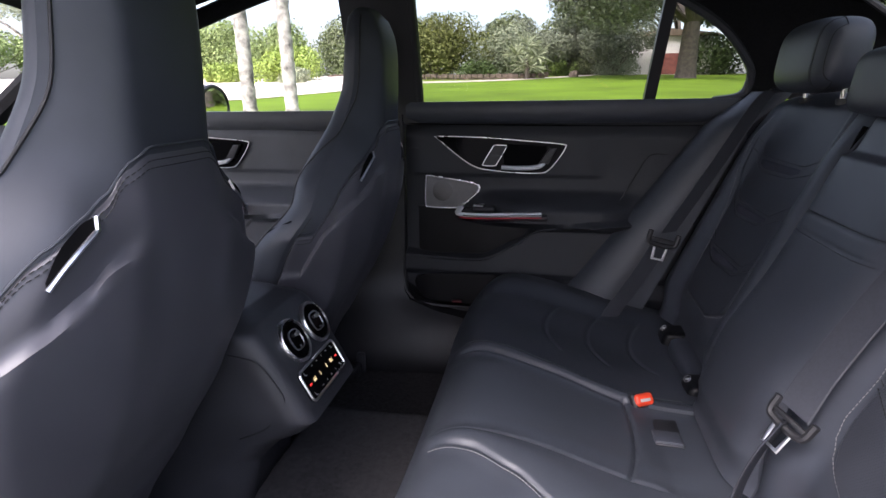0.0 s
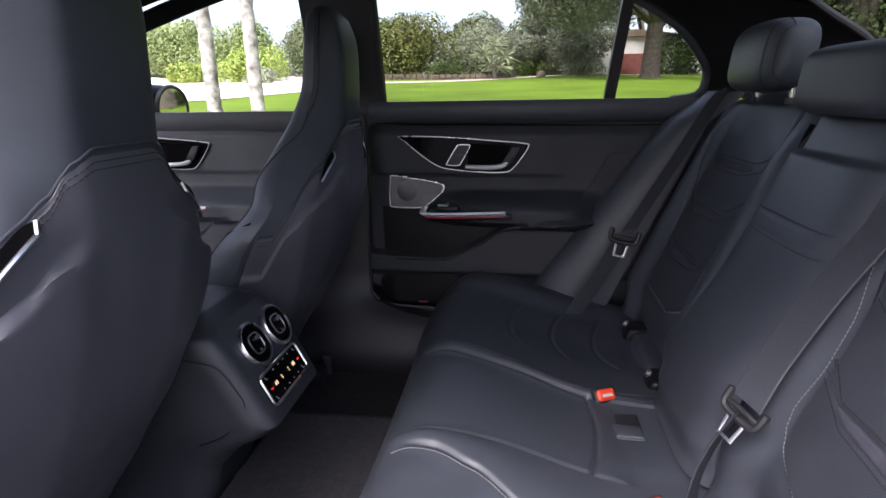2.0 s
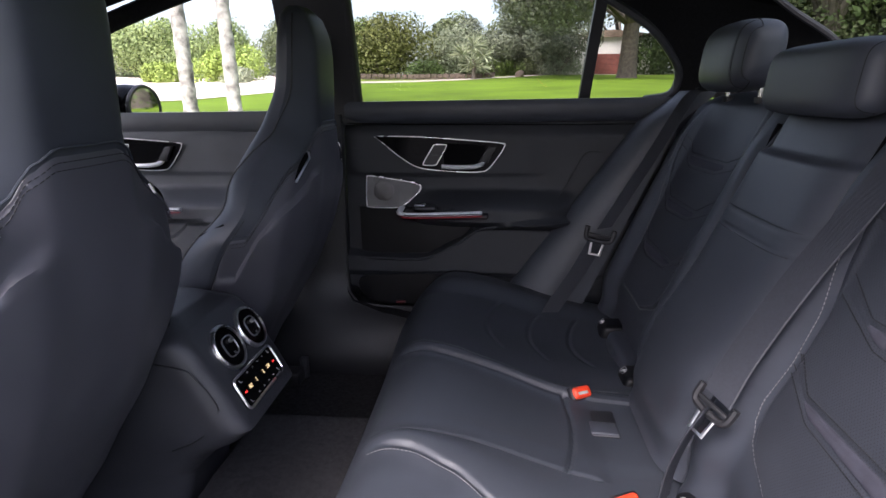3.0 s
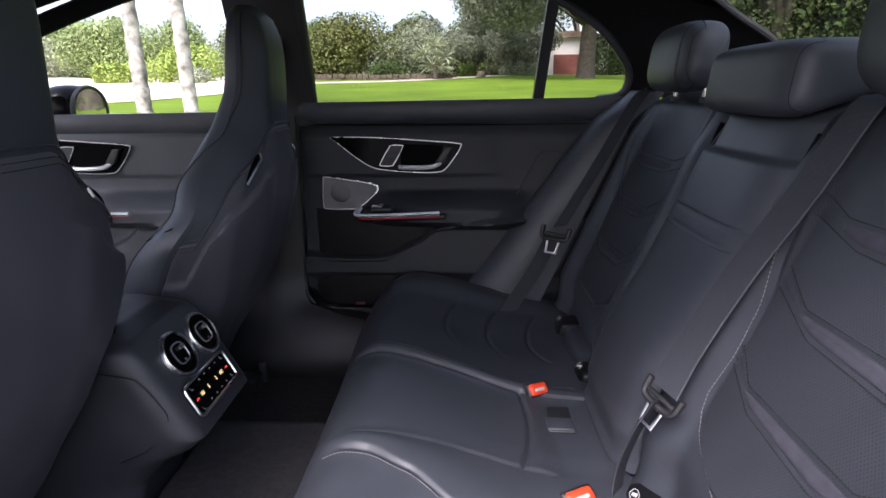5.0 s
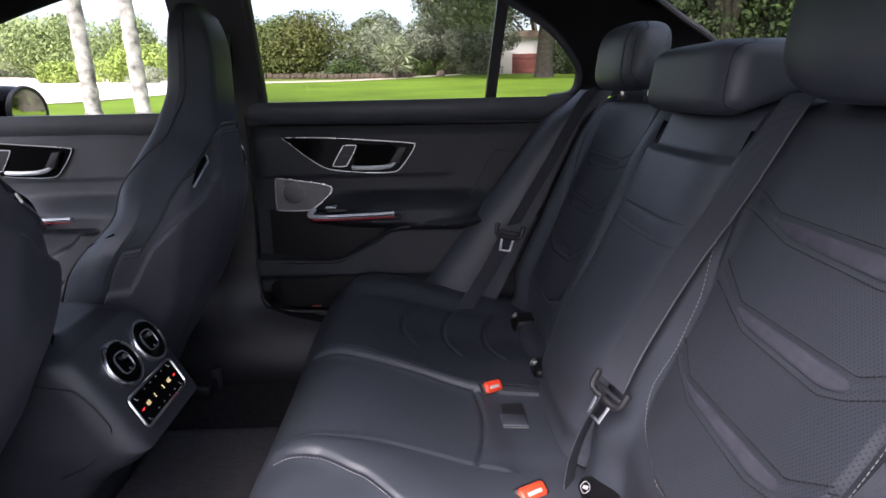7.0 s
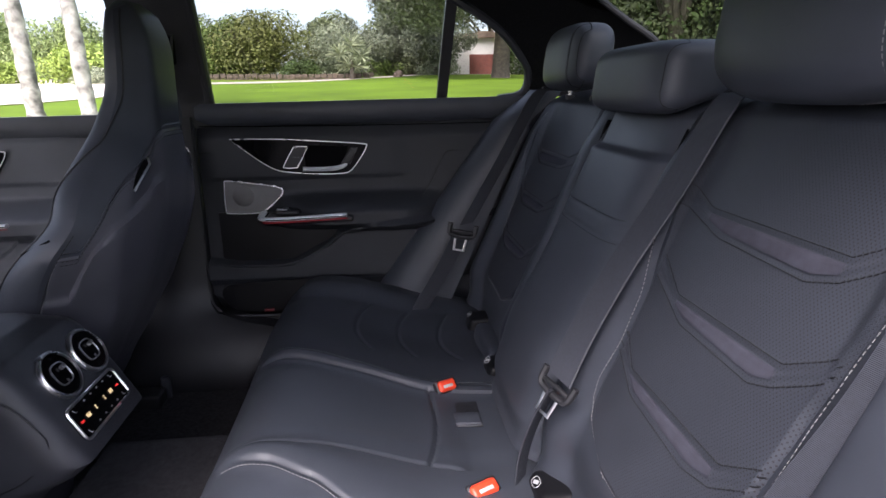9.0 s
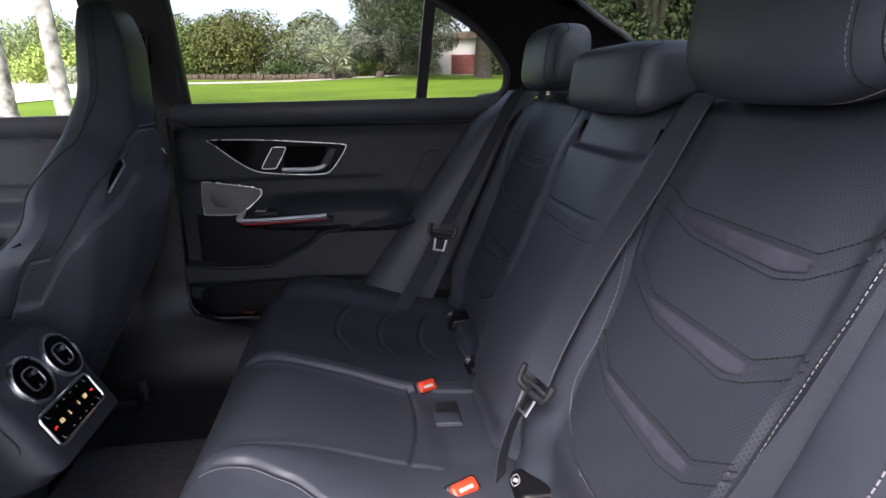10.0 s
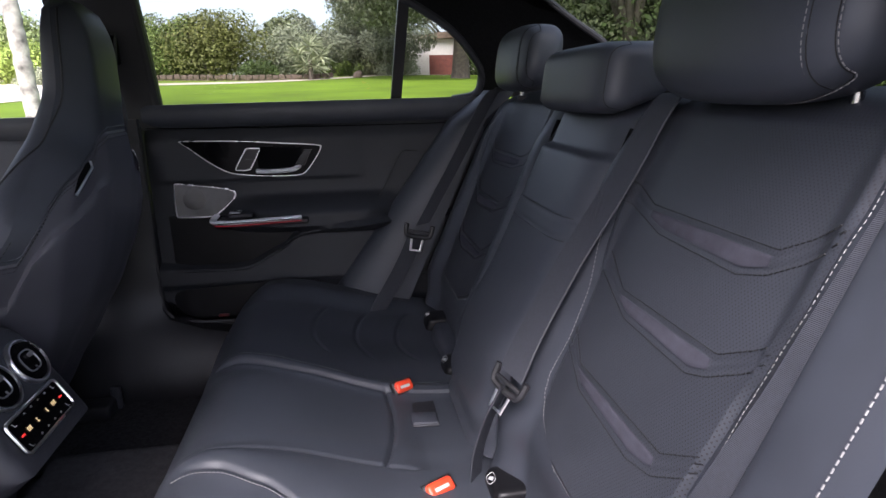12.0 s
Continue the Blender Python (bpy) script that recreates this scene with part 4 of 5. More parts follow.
# headrests
def pillow(cx, cy, cz, hx, hy, hz, n=3.2, lean=0.15, lift=0.0):
    """A cushion-like rounded block; lift raises its rear underside."""
    rings = []
    for i in range(29):
        t = -math.pi / 2 + math.pi * i / 28
        zz = math.copysign(abs(math.sin(t)) ** (2 / n), math.sin(t))
        r = abs(math.cos(t)) ** (2 / n)
        ring = []
        for k in range(64):
            a = 2 * math.pi * k / 64
            ca, sa = math.cos(a), math.sin(a)
            x = hx * r * math.copysign(abs(ca) ** (2 / n), ca)
            y = hy * r * math.copysign(abs(sa) ** (2 / n), sa)
            ring.append(Vector((cx + x + lean * hz * zz, cy + y, cz + hz * zz + lift * max(0.0, -zz) * max(0.0, x / hx + 0.35))))
        rings.append(ring)
    return loft(rings)


def headrest(cy, hy, hz, cz, cx, seams, hx=0.058, n=3.4, lift=0.0):
    h = part("headrest", pillow(cx, cy, cz, hx, hy, hz, n, 0.12, lift), LEATHER, bench, "rounded leather headrest")
    for sy in seams:
        loop = []
        for i in range(61):
            t = math.pi * 0.5 + math.pi * i / 60
            # line over the front of the pillow at a fixed share of its width
            zz = math.copysign(abs(math.cos(t - math.pi * 0.5)) ** (2 / n), math.cos(t - math.pi * 0.5))
            z1 = min(0.999, abs(zz))
            r = (1 - z1 ** n) ** (1 / n)
            yy = min(abs(sy), r * 0.995)
            x1 = max(0.0, r ** n - yy ** n) ** (1 / n)
            loop.append(Vector((cx - hx * x1 + 0.12 * hz * zz - 0.0006, cy + hy * math.copysign(yy, sy), cz + hz * zz)))
        part("headrest_seam", tube(loop[2:-2], 0.0006, 6), THREAD_DARK, h)
        part("headrest_stitching", dashes([p + Vector((-0.0008, 0.005 if sy == seams[0] else -0.004, 0)) for p in loop[4:-4]], 0.0042, 0.0023, 0.0006), THREAD if abs(cy) > 0.2 and cy < 0 else THREAD_DARK, h)
    for dy in (-0.64 * hy, 0.64 * hy):
        part("post", tube([(cx + 0.018, cy + dy, cz - hz - 0.05), (cx + 0.018, cy + dy, cz - hz + 0.03)], 0.006, 10), STEEL, h, "steel post")
        part("post_collar", tube([(cx + 0.02, cy + dy, cz - hz - 0.022), (cx + 0.02, cy + dy, cz - hz - 0.010)], 0.014, 12), PLASTIC, h)


headrest(-0.388, 0.176, 0.096, 1.107, 0.866, (-0.74, -0.86), 0.066, 3.0)
headrest(0.418, 0.142, 0.074, 1.100, 0.848, (-0.70, -0.90), 0.054)
headrest(0.0, 0.158, 0.056, 1.046, 0.862, (-0.90,), 0.078, 5.0, 0.030)


# cushion: the split seat's seams run differently on its two sides
SEAM_IN = {1: [(0.05, 0.175), (0.15, 0.165), (0.30, 0.122), (0.47, 0.085), (0.65, 0.085)], -1: [(0.05, 0.145), (0.15, 0.150), (0.30, 0.152), (0.47, 0.165), (0.65, 0.18)]}
SEAM_OUT = {1: [(0.05, 0.210), (0.15, 0.205), (0.22, 0.185), (0.30, 0.160), (0.47, 0.125), (0.65, 0.120)], -1: [(0.05, 0.185), (0.15, 0.190), (0.20, 0.200), (0.265, 0.232), (0.343, 0.290), (0.42, 0.335), (0.50, 0.365), (0.65, 0.38)]}


def cushion_pt(v, y):
    """v runs from the foot of the front face over the front edge to the back."""
    if v < 0.20:
        k = v / 0.20
        x, z = 0.082 + 0.05 * (1 - k), 0.21 + 0.18 * k
    elif v < 0.40:
        a = (v - 0.20) / 0.20 * math.pi / 2
        x, z = 0.185 - 0.103 * math.cos(a), 0.39 + 0.105 * math.sin(a)
    else:
        k = (v - 0.40) / 0.60
        x, z = 0.185 + 0.48 * k, 0.495 - 0.070 * ss(0.0, 0.75, k)
    q = abs(y)
    top = ss(0.22, 0.42, v)
    # outer seats dished, raised borders either side, middle seat slightly crowned
    side = 1 if y > 0 else -1
    qi, qo = lerp_table(SEAM_IN[side], x)[0], lerp_table(SEAM_OUT[side], x)[0]
    mid_q, half_q = (qi + qo) / 2, max(0.016, (qo - qi) / 2)
    bol = 0.017 * math.exp(-((q - mid_q) / (half_q * 1.25)) ** 2) + 0.026 * ss(0.54, 0.62, q)
    dish = -0.016 * math.exp(-((q - 0.40) / 0.11) ** 2) * ss(0.30, 0.6, v)
    crown = 0.004 * ss(0.15, 0.10, q)
    z += (bol * ss(1.0, 0.75, v) + dish + crown) * top
    z -= 0.03 * ss(0.655, 0.70, q) * top
    x += 0.02 * ss(0.56, 0.70, q) - 0.008 * math.exp(-((q - 0.40) / 0.16) ** 2) * (1 - ss(0.3, 0.6, v))
    # seams of the middle seat and of the inserts
    if v > 0.30:
        g = 0.005 * math.exp(-((q - qi) / 0.005) ** 2)
        z -= g * ss(0.30, 0.36, v) * ss(0.80, 0.78, v)
        z -= 0.005 * math.exp(-((q - qo) / 0.005) ** 2) * ss(0.34, 0.39, v)
        if q < qi + 0.004:
            z -= 0.006 * math.exp(-((v - (0.755 - 0.02 * (q / 0.13) ** 2)) / 0.005) ** 2)
            z -= 0.006 * ss(0.765, 0.82, v)
        if 0.23 < q < 0.58:
            for vc in (0.55, 0.68, 0.81):
                arc = vc + 0.05 * abs((q - 0.41) / 0.15) ** 2
                z -= 0.0035 * math.exp(-((v - arc) / 0.006) ** 2) * ss(max(0.25, qo + 0.02), max(0.29, qo + 0.06), q) * ss(0.57, 0.53, q)
    # slim clip openings leave the rear edge lower
    return Vector((x, y, z))


cush = sheet("seat_cushion", cushion_pt, frange(0, 1, 300), frange(-0.70, 0.70, 620), LEATHER_SOFT, bench, "one-piece leather seat cushion")
for s in (-1, 1):
    def on_cush(v, dq=0.0):
        x = cushion_pt(v, s * 0.2).x
        return cushion_pt(v, s * (lerp_table(SEAM_OUT[s], x)[0] + dq)) + Vector((0, 0, 0.0018))
    part("white_stitching", dashes([on_cush(v, 0.011) for v in frange(0.33, 0.90, 90)], 0.0042, 0.0024, 0.0007 if s < 0 else 0.0004), THREAD, cush, "pale contrast stitching")


# child-seat anchor flaps and the rear clips
def anchor(y):
    a = part("anchor_flap", pillow(0.632, y, 0.424, 0.034, 0.038, 0.020, 5, 0.3), GLOSS_DARK, bench, "black anchor cover flap")
    turned_face = Matrix.Translation((0.603, y, 0.440)) @ Matrix.Rotation(radians(-38), 4, "Y")
    ring = smooth_line([turned_face @ Vector((0.004 + p, r, 0.0035)) for p, r in ((-0.006, -0.009), (0.006, -0.009), (0.006, 0.009), (-0.006, 0.009))], 3, True)
    part("anchor_icon", tube(ring, 0.0006, 4, True), WHITE, a, "white printed child-seat symbol")
    dot = turned(rbox(-0.003, 0.003, -0.005, 0.005, 0.002, 0.0045, 0.0005), turned_face @ pose(0.004, 0, 0, 0, 0, 35))
    part("anchor_icon", dot, WHITE, a)


for y in (0.205, 0.488, -0.225, -0.505):
    anchor(y)
part("bight_roll", pillow(0.640, 0.347, 0.412, 0.035, 0.112, 0.030, 4, 0.2), LEATHER, bench, "padded roll between anchor flaps")
part("bight_roll", pillow(0.640, -0.365, 0.408, 0.035, 0.112, 0.030, 4, 0.2), LEATHER, bench, "padded roll between anchor flaps")
# flat dark plate on the cushion imitates the shade of a recessed well
WELL_Z = cushion_pt(0.4 + 0.6 * (0.528 - 0.185) / 0.48, 0.02).z
part("buckle_well_shade", rbox(0.502, 0.556, -0.026, 0.064, WELL_Z - 0.05, WELL_Z + 0.002, 0.002), PLASTIC, bench, "dark plate standing in for the shaded buckle well")
part("buckle_flap", turned(rbox(-0.025, 0.025, -0.022, 0.022, -0.004, 0.004, 0.003), pose(0.529, -0.002, WELL_Z + 0.002, -4, 3, 0)), LEATHER, bench)
part("well_lip", tube([(0.505, -0.026, WELL_Z + 0.004), (0.553, -0.027, WELL_Z + 0.003)], 0.0018, 6), TRIM, bench)


def buckle(m, wide):
    b = thing("belt_buckle", "black seat belt buckle with red release button", "seat belt buckle", "belt buckles")
    part("buckle_body", rbox(-0.016, 0.016, -wide, wide, -0.055, 0.0, 0.007), PLASTIC, b)
    part("release_button", rbox(-0.012, 0.013, -wide + 0.004, wide - 0.004, -0.012, 0.005, 0.0078, 4), RED, b, "red release button")
    part("press_mark", rbox(0.000, 0.006, -wide * 0.45, wide * 0.45, 0.0035, 0.0056, 0.0006), WHITE, b)
    b.matrix_world = m
    return b


buckle(pose(0.500, 0.092, 0.450, 0, 48, -62), 0.025)
buckle(pose(0.524, -0.224, 0.440, 0, 35, -62), 0.029)


# ---- seat belts ----
def belt(name, label, path, across, width, into, tongue_m):
    b = into or thing(name, label, "seat belt", "seat belts")
    line = smooth_line(path, 10)
    acs = smooth_line(across, 10) if isinstance(across, list) else across
    part("lap_webbing" if into else "webbing", ribbon(line, acs, width), BELT, b, "ribbed grey webbing")
    if not into:
        d = (line[3] - line[0]).normalized()
        part("belt_guide", tube([line[1] - Vector((0.02, 0.026, 0)) * 0.0 - Vector(acs[0] if isinstance(acs, list) else acs).normalized() * width * 0.55, line[1] + Vector(acs[0] if isinstance(acs, list) else acs).normalized() * width * 0.55], 0.006, 8), PLASTIC, b, "black plastic belt guide")
    if tongue_m is not None:
        body = smooth_line([(-0.036, 0, 0.020), (-0.034, 0, -0.006), (-0.020, 0, -0.014), (0.020, 0, -0.014), (0.034, 0, -0.006), (0.036, 0, 0.020)], 5)
        part("tongue_body", turned(tube(body, 0.0068, 8, flat=1.0, up=(0, 1, 0)), tongue_m), PLASTIC, b, "black tongue body")
        part("tongue_slot", turned(rbox(-0.030, 0.030, -0.004, 0.004, -0.004, 0.004, 0.002), tongue_m), PLASTIC, b)
        frame_pts = [(-0.016, 0, -0.016), (-0.0135, 0, -0.052), (0.0135, 0, -0.052), (0.016, 0, -0.016)]
        part("tongue_plate", turned(tube(frame_pts, 0.0045, 8, True, 0.4, (0, 1, 0)), tongue_m), CHROME, b, "polished steel tongue")
    return b


def tongue_pose(at, along, face):
    z = -Vector(along).normalized()
    y = Vector(face)
    y = (y - z * y.dot(z)).normalized()
    x = y.cross(z)
    m = Matrix((x, y, z)).transposed().to_4x4()
    return Matrix.Translation(at) @ m


# inner belt, from the top of the backrest to the cushion
middle_belt = belt("seat_belt", "grey middle seat belt lying slack over the backrest", [(0.885, -0.205, 1.025), (0.840, -0.233, 1.008), (0.786, -0.222, 0.90), (0.726, -0.210, 0.79), (0.668, -0.211, 0.68), (0.634, -0.224, 0.618)], [(0.25, -0.9, 0.1), (0.2, -1, 0.0), (0.3, -1, -0.05), (0.35, -1, -0.1), (0.4, -1, -0.15), (0.42, -0.88, -0.22)], 0.050, None, tongue_pose((0.629, -0.227, 0.607), (-0.45, 0.0, -0.9), (0.79, 0.48, -0.4)) @ Matrix.Scale(0.86, 4))
belt("seat_belt", "grey lap strap running down behind the cushion", [(0.626, -0.224, 0.602), (0.606, -0.205, 0.54), (0.590, -0.195, 0.47), (0.585, -0.195, 0.40)], (0.55, 0.72, -0.3), 0.042, middle_belt, None)
# far outer belt
far_belt = belt("seat_belt", "grey outer seat belt hanging by the far door", [(0.84, 0.585, 1.035), (0.793, 0.565, 1.012), (0.701, 0.555, 0.850), (0.606, 0.552, 0.682)], (0.95, 0.35, 0.1), 0.045, None, tongue_pose((0.594, 0.545, 0.662), (-0.2, 0.0, -0.95), (0.1, -1, 0.2)))
belt("seat_belt", "grey lap strap of the far outer belt", [(0.590, 0.552, 0.655), (0.545, 0.560, 0.560), (0.489, 0.565, 0.462), (0.47, 0.57, 0.42)], (0.82, 0.35, -0.5), 0.050, far_belt, None)
# near outer belt
belt("seat_belt", "grey outer seat belt lying along the backrest edge", [(0.86, -0.640, 1.02), (0.814, -0.648, 0.960), (0.764, -0.643, 0.860), (0.736, -0.636, 0.790), (0.700, -0.625, 0.710), (0.668, -0.614, 0.630), (0.638, -0.606, 0.55)], (0.15, -1, 0), 0.047, None, None)
# front passenger belt on the pillar
belt("front_seat_belt", "dark front belt hanging beside the centre pillar", [(-0.185, 0.628, 1.175), (-0.160, 0.62, 1.07), (-0.142, 0.61, 0.99), (-0.150, 0.60, 0.93)], (1, 0.2, 0), 0.046, None, None)


# ---- door mirror outside ----
mirror = thing("door_mirror", "dark grey exterior door mirror", "car mirror")
part("mirror_housing", pillow(-0.905, 0.91, 0.985, 0.060, 0.105, 0.078, 2.6, 0.0), PIANO, mirror)
part("mirror_rim", turned(tube([(0, 0.088 * math.cos(a), 0.070 * math.sin(a)) for a in frange(0, 6.1, 24)], 0.008, 6, True, up=(1, 0, 0)), pose(-0.844, 0.908, 0.985)), PLASTIC, mirror)
bm = bmesh.new()
bmesh.ops.create_circle(bm, cap_ends=True, segments=32, radius=1.0, matrix=pose(-0.840, 0.908, 0.985) @ Matrix.Diagonal((1, 0.084, 0.066, 1)) @ Matrix.Rotation(radians(90), 4, "Y"))
part("mirror_glass", bm, material("mirror_silver", (0.85, 0.86, 0.87), 0.03, metal=1.0, vary=0.01), mirror, "silvered mirror glass")


# ---- garden ----
def ground_z(x, y):
    r = 0.050 * max(0.0, y - 4.0) if y < 46 else 2.1 + 0.9 * (1 - math.exp(-(y - 46) / 18))
    return r + 0.05 * math.sin(x * 0.35) * ss(8, 20, y)


xs = [-400, -200, -120, -80] + frange(-60, 60, 61) + [80, 120, 200, 400]
ys = [-400, -100, -30, -10] + frange(-6, 80, 60) + [100, 160, 400]
verts = [(x, y, ground_z(x, y)) for x in xs for y in ys]
tagged(mesh_ob("ground", verts, grid_faces(len(xs), len(ys)), LAWN), "bright green mown lawn rising gently", "lawn", kind="structure")


def band(name, line, w0, w1, mat, label, lift=0.02):
    pts = smooth_line([(x, y, 0) for x, y in line], 10)
    verts = []
    for p in pts:
        for k in (-1, -0.3, 0.3, 1):
            yy = p.y + (w1 if k > 0 else w0) * abs(k) * (1 if k > 0 else -1)
            verts.append((p.x, yy, ground_z(p.x, yy) + lift))
    return tagged(mesh_ob(name, verts, grid_faces(len(pts), 4), mat), label, "path", kind="structure")


# unseen paving, added for neutral reflections and bounce light in the cabin
band("pavement", [(-60, -8), (-20, -8), (-4, -8), (4.5, -8)], 30, 10.5, ASPHALT, "unseen grey paving added under the car for neutral reflections", 0.012)
band("path", [(-14, 32), (-9, 36), (-4, 40), (1, 45), (5, 50), (14, 54)], 1.2, 2.2, PATHWAY, "pale gravel path crossing the lawn")
xs = frange(-70, -9.0, 40)
verts = []
for x in xs:
    y0 = lerp_table([(-70, 23), (-30, 18.5), (-18, 17.2), (-12, 17.6), (-10, 20.0), (-9.0, 27.0)], x)[0]
    y1 = lerp_table([(-70, 46), (-16, 44), (-12, 36), (-9.0, 31.0)], x)[0]
    verts += [(x, y0 + (y1 - y0) * k, ground_z(x, y0 + (y1 - y0) * k) + 0.03 + 0.25 * k * k * ss(-9.0, -13, x)) for k in frange(0, 1, 8)]
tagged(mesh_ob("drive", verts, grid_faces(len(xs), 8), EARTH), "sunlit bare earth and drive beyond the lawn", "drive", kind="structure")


def leaves(name, blobs, count, size, mat, parent, seed, label="", squash=1.0):
    """A crown of many small leaf clumps spread over uneven lobes."""
    count, size = int(count * 2.2), size * 0.66
    rng = np.random.RandomState(seed)
    w = np.array([b[3] ** 2 for b in blobs])
    pick = rng.choice(len(blobs), count, p=w / w.sum())
    c = np.array([b[:3] for b in blobs])[pick]
    r = np.array([b[3] for b in blobs])[pick]
    d = rng.normal(size=(count, 3))
    d /= np.linalg.norm(d, axis=1)[:, None]
    rad = r * (0.62 + 0.46 * rng.rand(count) ** 0.8)
    p = c + d * rad[:, None] * np.array([1, 1, squash])
    face = d + 0.55 * rng.normal(size=(count, 3))
    a = np.cross(face, rng.normal(size=(count, 3)))
    a /= np.linalg.norm(a, axis=1)[:, None]
    b = np.cross(face, a)
    b /= np.linalg.norm(b, axis=1)[:, None]
    s = size * (0.5 + rng.rand(count))[:, None]
    quad = np.stack([p - a * s, p - b * s * 0.55, p + a * s, p + b * s * 0.55], 1).reshape(-1, 3)
    me = bpy.data.meshes.new(name)
    me.from_pydata(quad.tolist(), [], np.arange(count * 4).reshape(-1, 4).tolist())
    me.materials.append(mat)
    ob = new(name, me)
    ob.parent = parent
    if label:
        ob["label"] = label
    return ob


def lobes(x, y, z, w, h, n, seed):
    rng = np.random.RandomState(seed)
    out = []
    for i in range(n):
        t = rng.rand()
        out.append((x + (rng.rand() - 0.5) * w * (1 - 0.45 * t), y + (rng.rand() - 0.5) * w * 0.5, z + h * (0.22 + 0.52 * t), (0.36 - 0.12 * t) * min(w, h) * (0.75 + 0.45 * rng.rand())))
    return out


def bush(x, y, w, h, mat, label, seed, count=3500, size=0.11):
    t = thing("bush", label, "bush", "garden bushes", at=(0, 0, 0))
    z = ground_z(x, y)
    stems = bmesh.new()
    rng = random.Random(seed)
    for i in range(5):
        tube([(x + rng.uniform(-0.2, 0.2) * w * 0.4, y, z - 0.05), (x + rng.uniform(-0.35, 0.35) * w, y + rng.uniform(-0.2, 0.2) * w, z + h * 0.6)], 0.05, 6, bm=stems)
    part("stems", stems, BARK, t)
    leaves("crown", lobes(x, y, z - 0.1 * h, w, h, 18, seed), count, size, mat, t, seed)
    return t


def tree(x, y, h, spread, trunk_r, mat, label, seed, count=9000, size=0.16, low=0.35, bark=None, droop=0.6):
    t = thing("tree", label, "tree", "garden trees")
    z = ground_z(x, y)
    rng = random.Random(seed)
    bm = bmesh.new()

    def limb(path, r0, r1, sides=10):
        rows = []
        n = len(path)
        for i, p in enumerate(path):
            k = i / (n - 1)
            r = r0 + (r1 - r0) * k
            rows.append([bm.verts.new(Vector(p) + Vector((math.cos(a) * r, math.sin(a) * r, 0))) for a in (2 * math.pi * q / sides for q in range(sides))])
        for a, b in zip(rows, rows[1:]):
            for q in range(sides):
                bm.faces.new((a[q], a[(q + 1) % sides], b[(q + 1) % sides], b[q]))
    fork = z + h * low
    limb(smooth_line([(x, y, z - 0.1), (x + 0.05, y, z + 0.5), (x + 0.15, y, fork)], 4), trunk_r * 1.25, trunk_r * 0.8, 14)
    blobs = []
    for i in range(7):
        a = 2 * math.pi * i / 7 + rng.uniform(-0.3, 0.3)
        ex, ey = x + math.cos(a) * spread * 0.5, y + math.sin(a) * spread * 0.5
        ez = z + h * rng.uniform(droop, 0.9)
        limb(smooth_line([(x + 0.15, y, fork - 0.2), (x + (ex - x) * 0.4, y + (ey - y) * 0.4, fork + (ez - fork) * 0.55), (ex, ey, ez)], 4), trunk_r * 0.5, 0.04, 8)
        for k in range(3):
            blobs.append((ex + rng.uniform(-1, 1) * spread * 0.2, ey + rng.uniform(-1, 1) * spread * 0.2, ez + rng.uniform(-0.18, 0.12) * h, spread * rng.uniform(0.13, 0.22)))
    part("trunk", bm, bark or BARK, t)
    leaves("crown", blobs, count, size, mat, t, seed, squash=0.8)
    return t


def palm_trunk(x, y, h, r, lean):
    t = thing("palm", "tall pale palm trunk standing on the lawn", "palm tree", "palm trees")
    z = ground_z(x, y)
    rings = []
    n = 60
    for i in range(n):
        k = i / (n - 1)
        rr = r * (1.1 - 0.25 * k) * (1 + 0.10 * (i % 2)) * (1 + 0.05 * math.sin(i * 1.7))
        rings.append([Vector((x + lean * k * h + rr * math.cos(a), y + rr * math.sin(a), z - 0.1 + h * k + 0.04 * math.sin(a + i))) for a in (2 * math.pi * q / 14 for q in range(14))])
    part("trunk", loft(rings), PALM, t)
    fr = bmesh.new()
    for i in range(16):
        a = 2 * math.pi * i / 16
        tip = [Vector((x + lean * h + math.cos(a) * 2.6 * k, y + math.sin(a) * 2.6 * k, z + h + 0.9 * math.sin(2.4 * k) - 0.6 * k)) for k in frange(0, 1, 8)]
        tube(tip, 0.16, 4, flat=0.15, bm=fr)
    part("fronds", fr, LEAF_OLIVE, t)


palm_trunk(-7.75, 14.2, 9.0, 0.165, -0.03)
palm_trunk(-6.45, 14.0, 9.0, 0.155, -0.03)
# bushes and trees behind the path
bush(-12.2, 47, 7.4, 5.2, LEAF_MID, "large green shrub with a rusty tinge", 3, 7000, 0.15)
bush(-8.4, 46, 6.4, 5.7, LEAF_RUST, "tall olive-brown garden shrub", 4, 7000, 0.15)
bush(-5.2, 44, 2.6, 1.7, LEAF_DARK, "low dark clipped shrub", 5, 2500, 0.10)
bush(-3.4, 48, 6.2, 4.7, LEAF_GREY, "silvery grey-green garden shrub", 6, 6000, 0.14)
bush(0.6, 50, 4.0, 1.5, LEAF_MID, "low green shrub by the path", 7, 2500, 0.11)
bush(5.0, 49, 2.6, 2.2, LEAF_GREY, "pale grey shrub by the house", 8, 3000, 0.10)
bush(-1.0, 60, 15.0, 6.4, LEAF_OLIVE, "hedge of olive-green trees behind the garden", 9, 11000, 0.2)
bush(-17, 62, 18.0, 7.4, LEAF_OLIVE, "hedge of olive-green trees behind the garden", 10, 12000, 0.2)
tree(2.6, 53, 5.2, 7.5, 0.25, LEAF_OAK, "grey-green oak with a rounded crown", 11, 16000, 0.14, 0.10, None, 0.22)
bush(3.2, 51, 4.6, 3.6, LEAF_OLIVE, "grey-green shrub under the oak", 41, 7000, 0.12)
tree(8.7, 41, 9.5, 13.0, 0.62, LEAF_OAK, "large oak with a thick trunk and drooping crown", 12, 30000, 0.15, 0.36, None, 0.44)
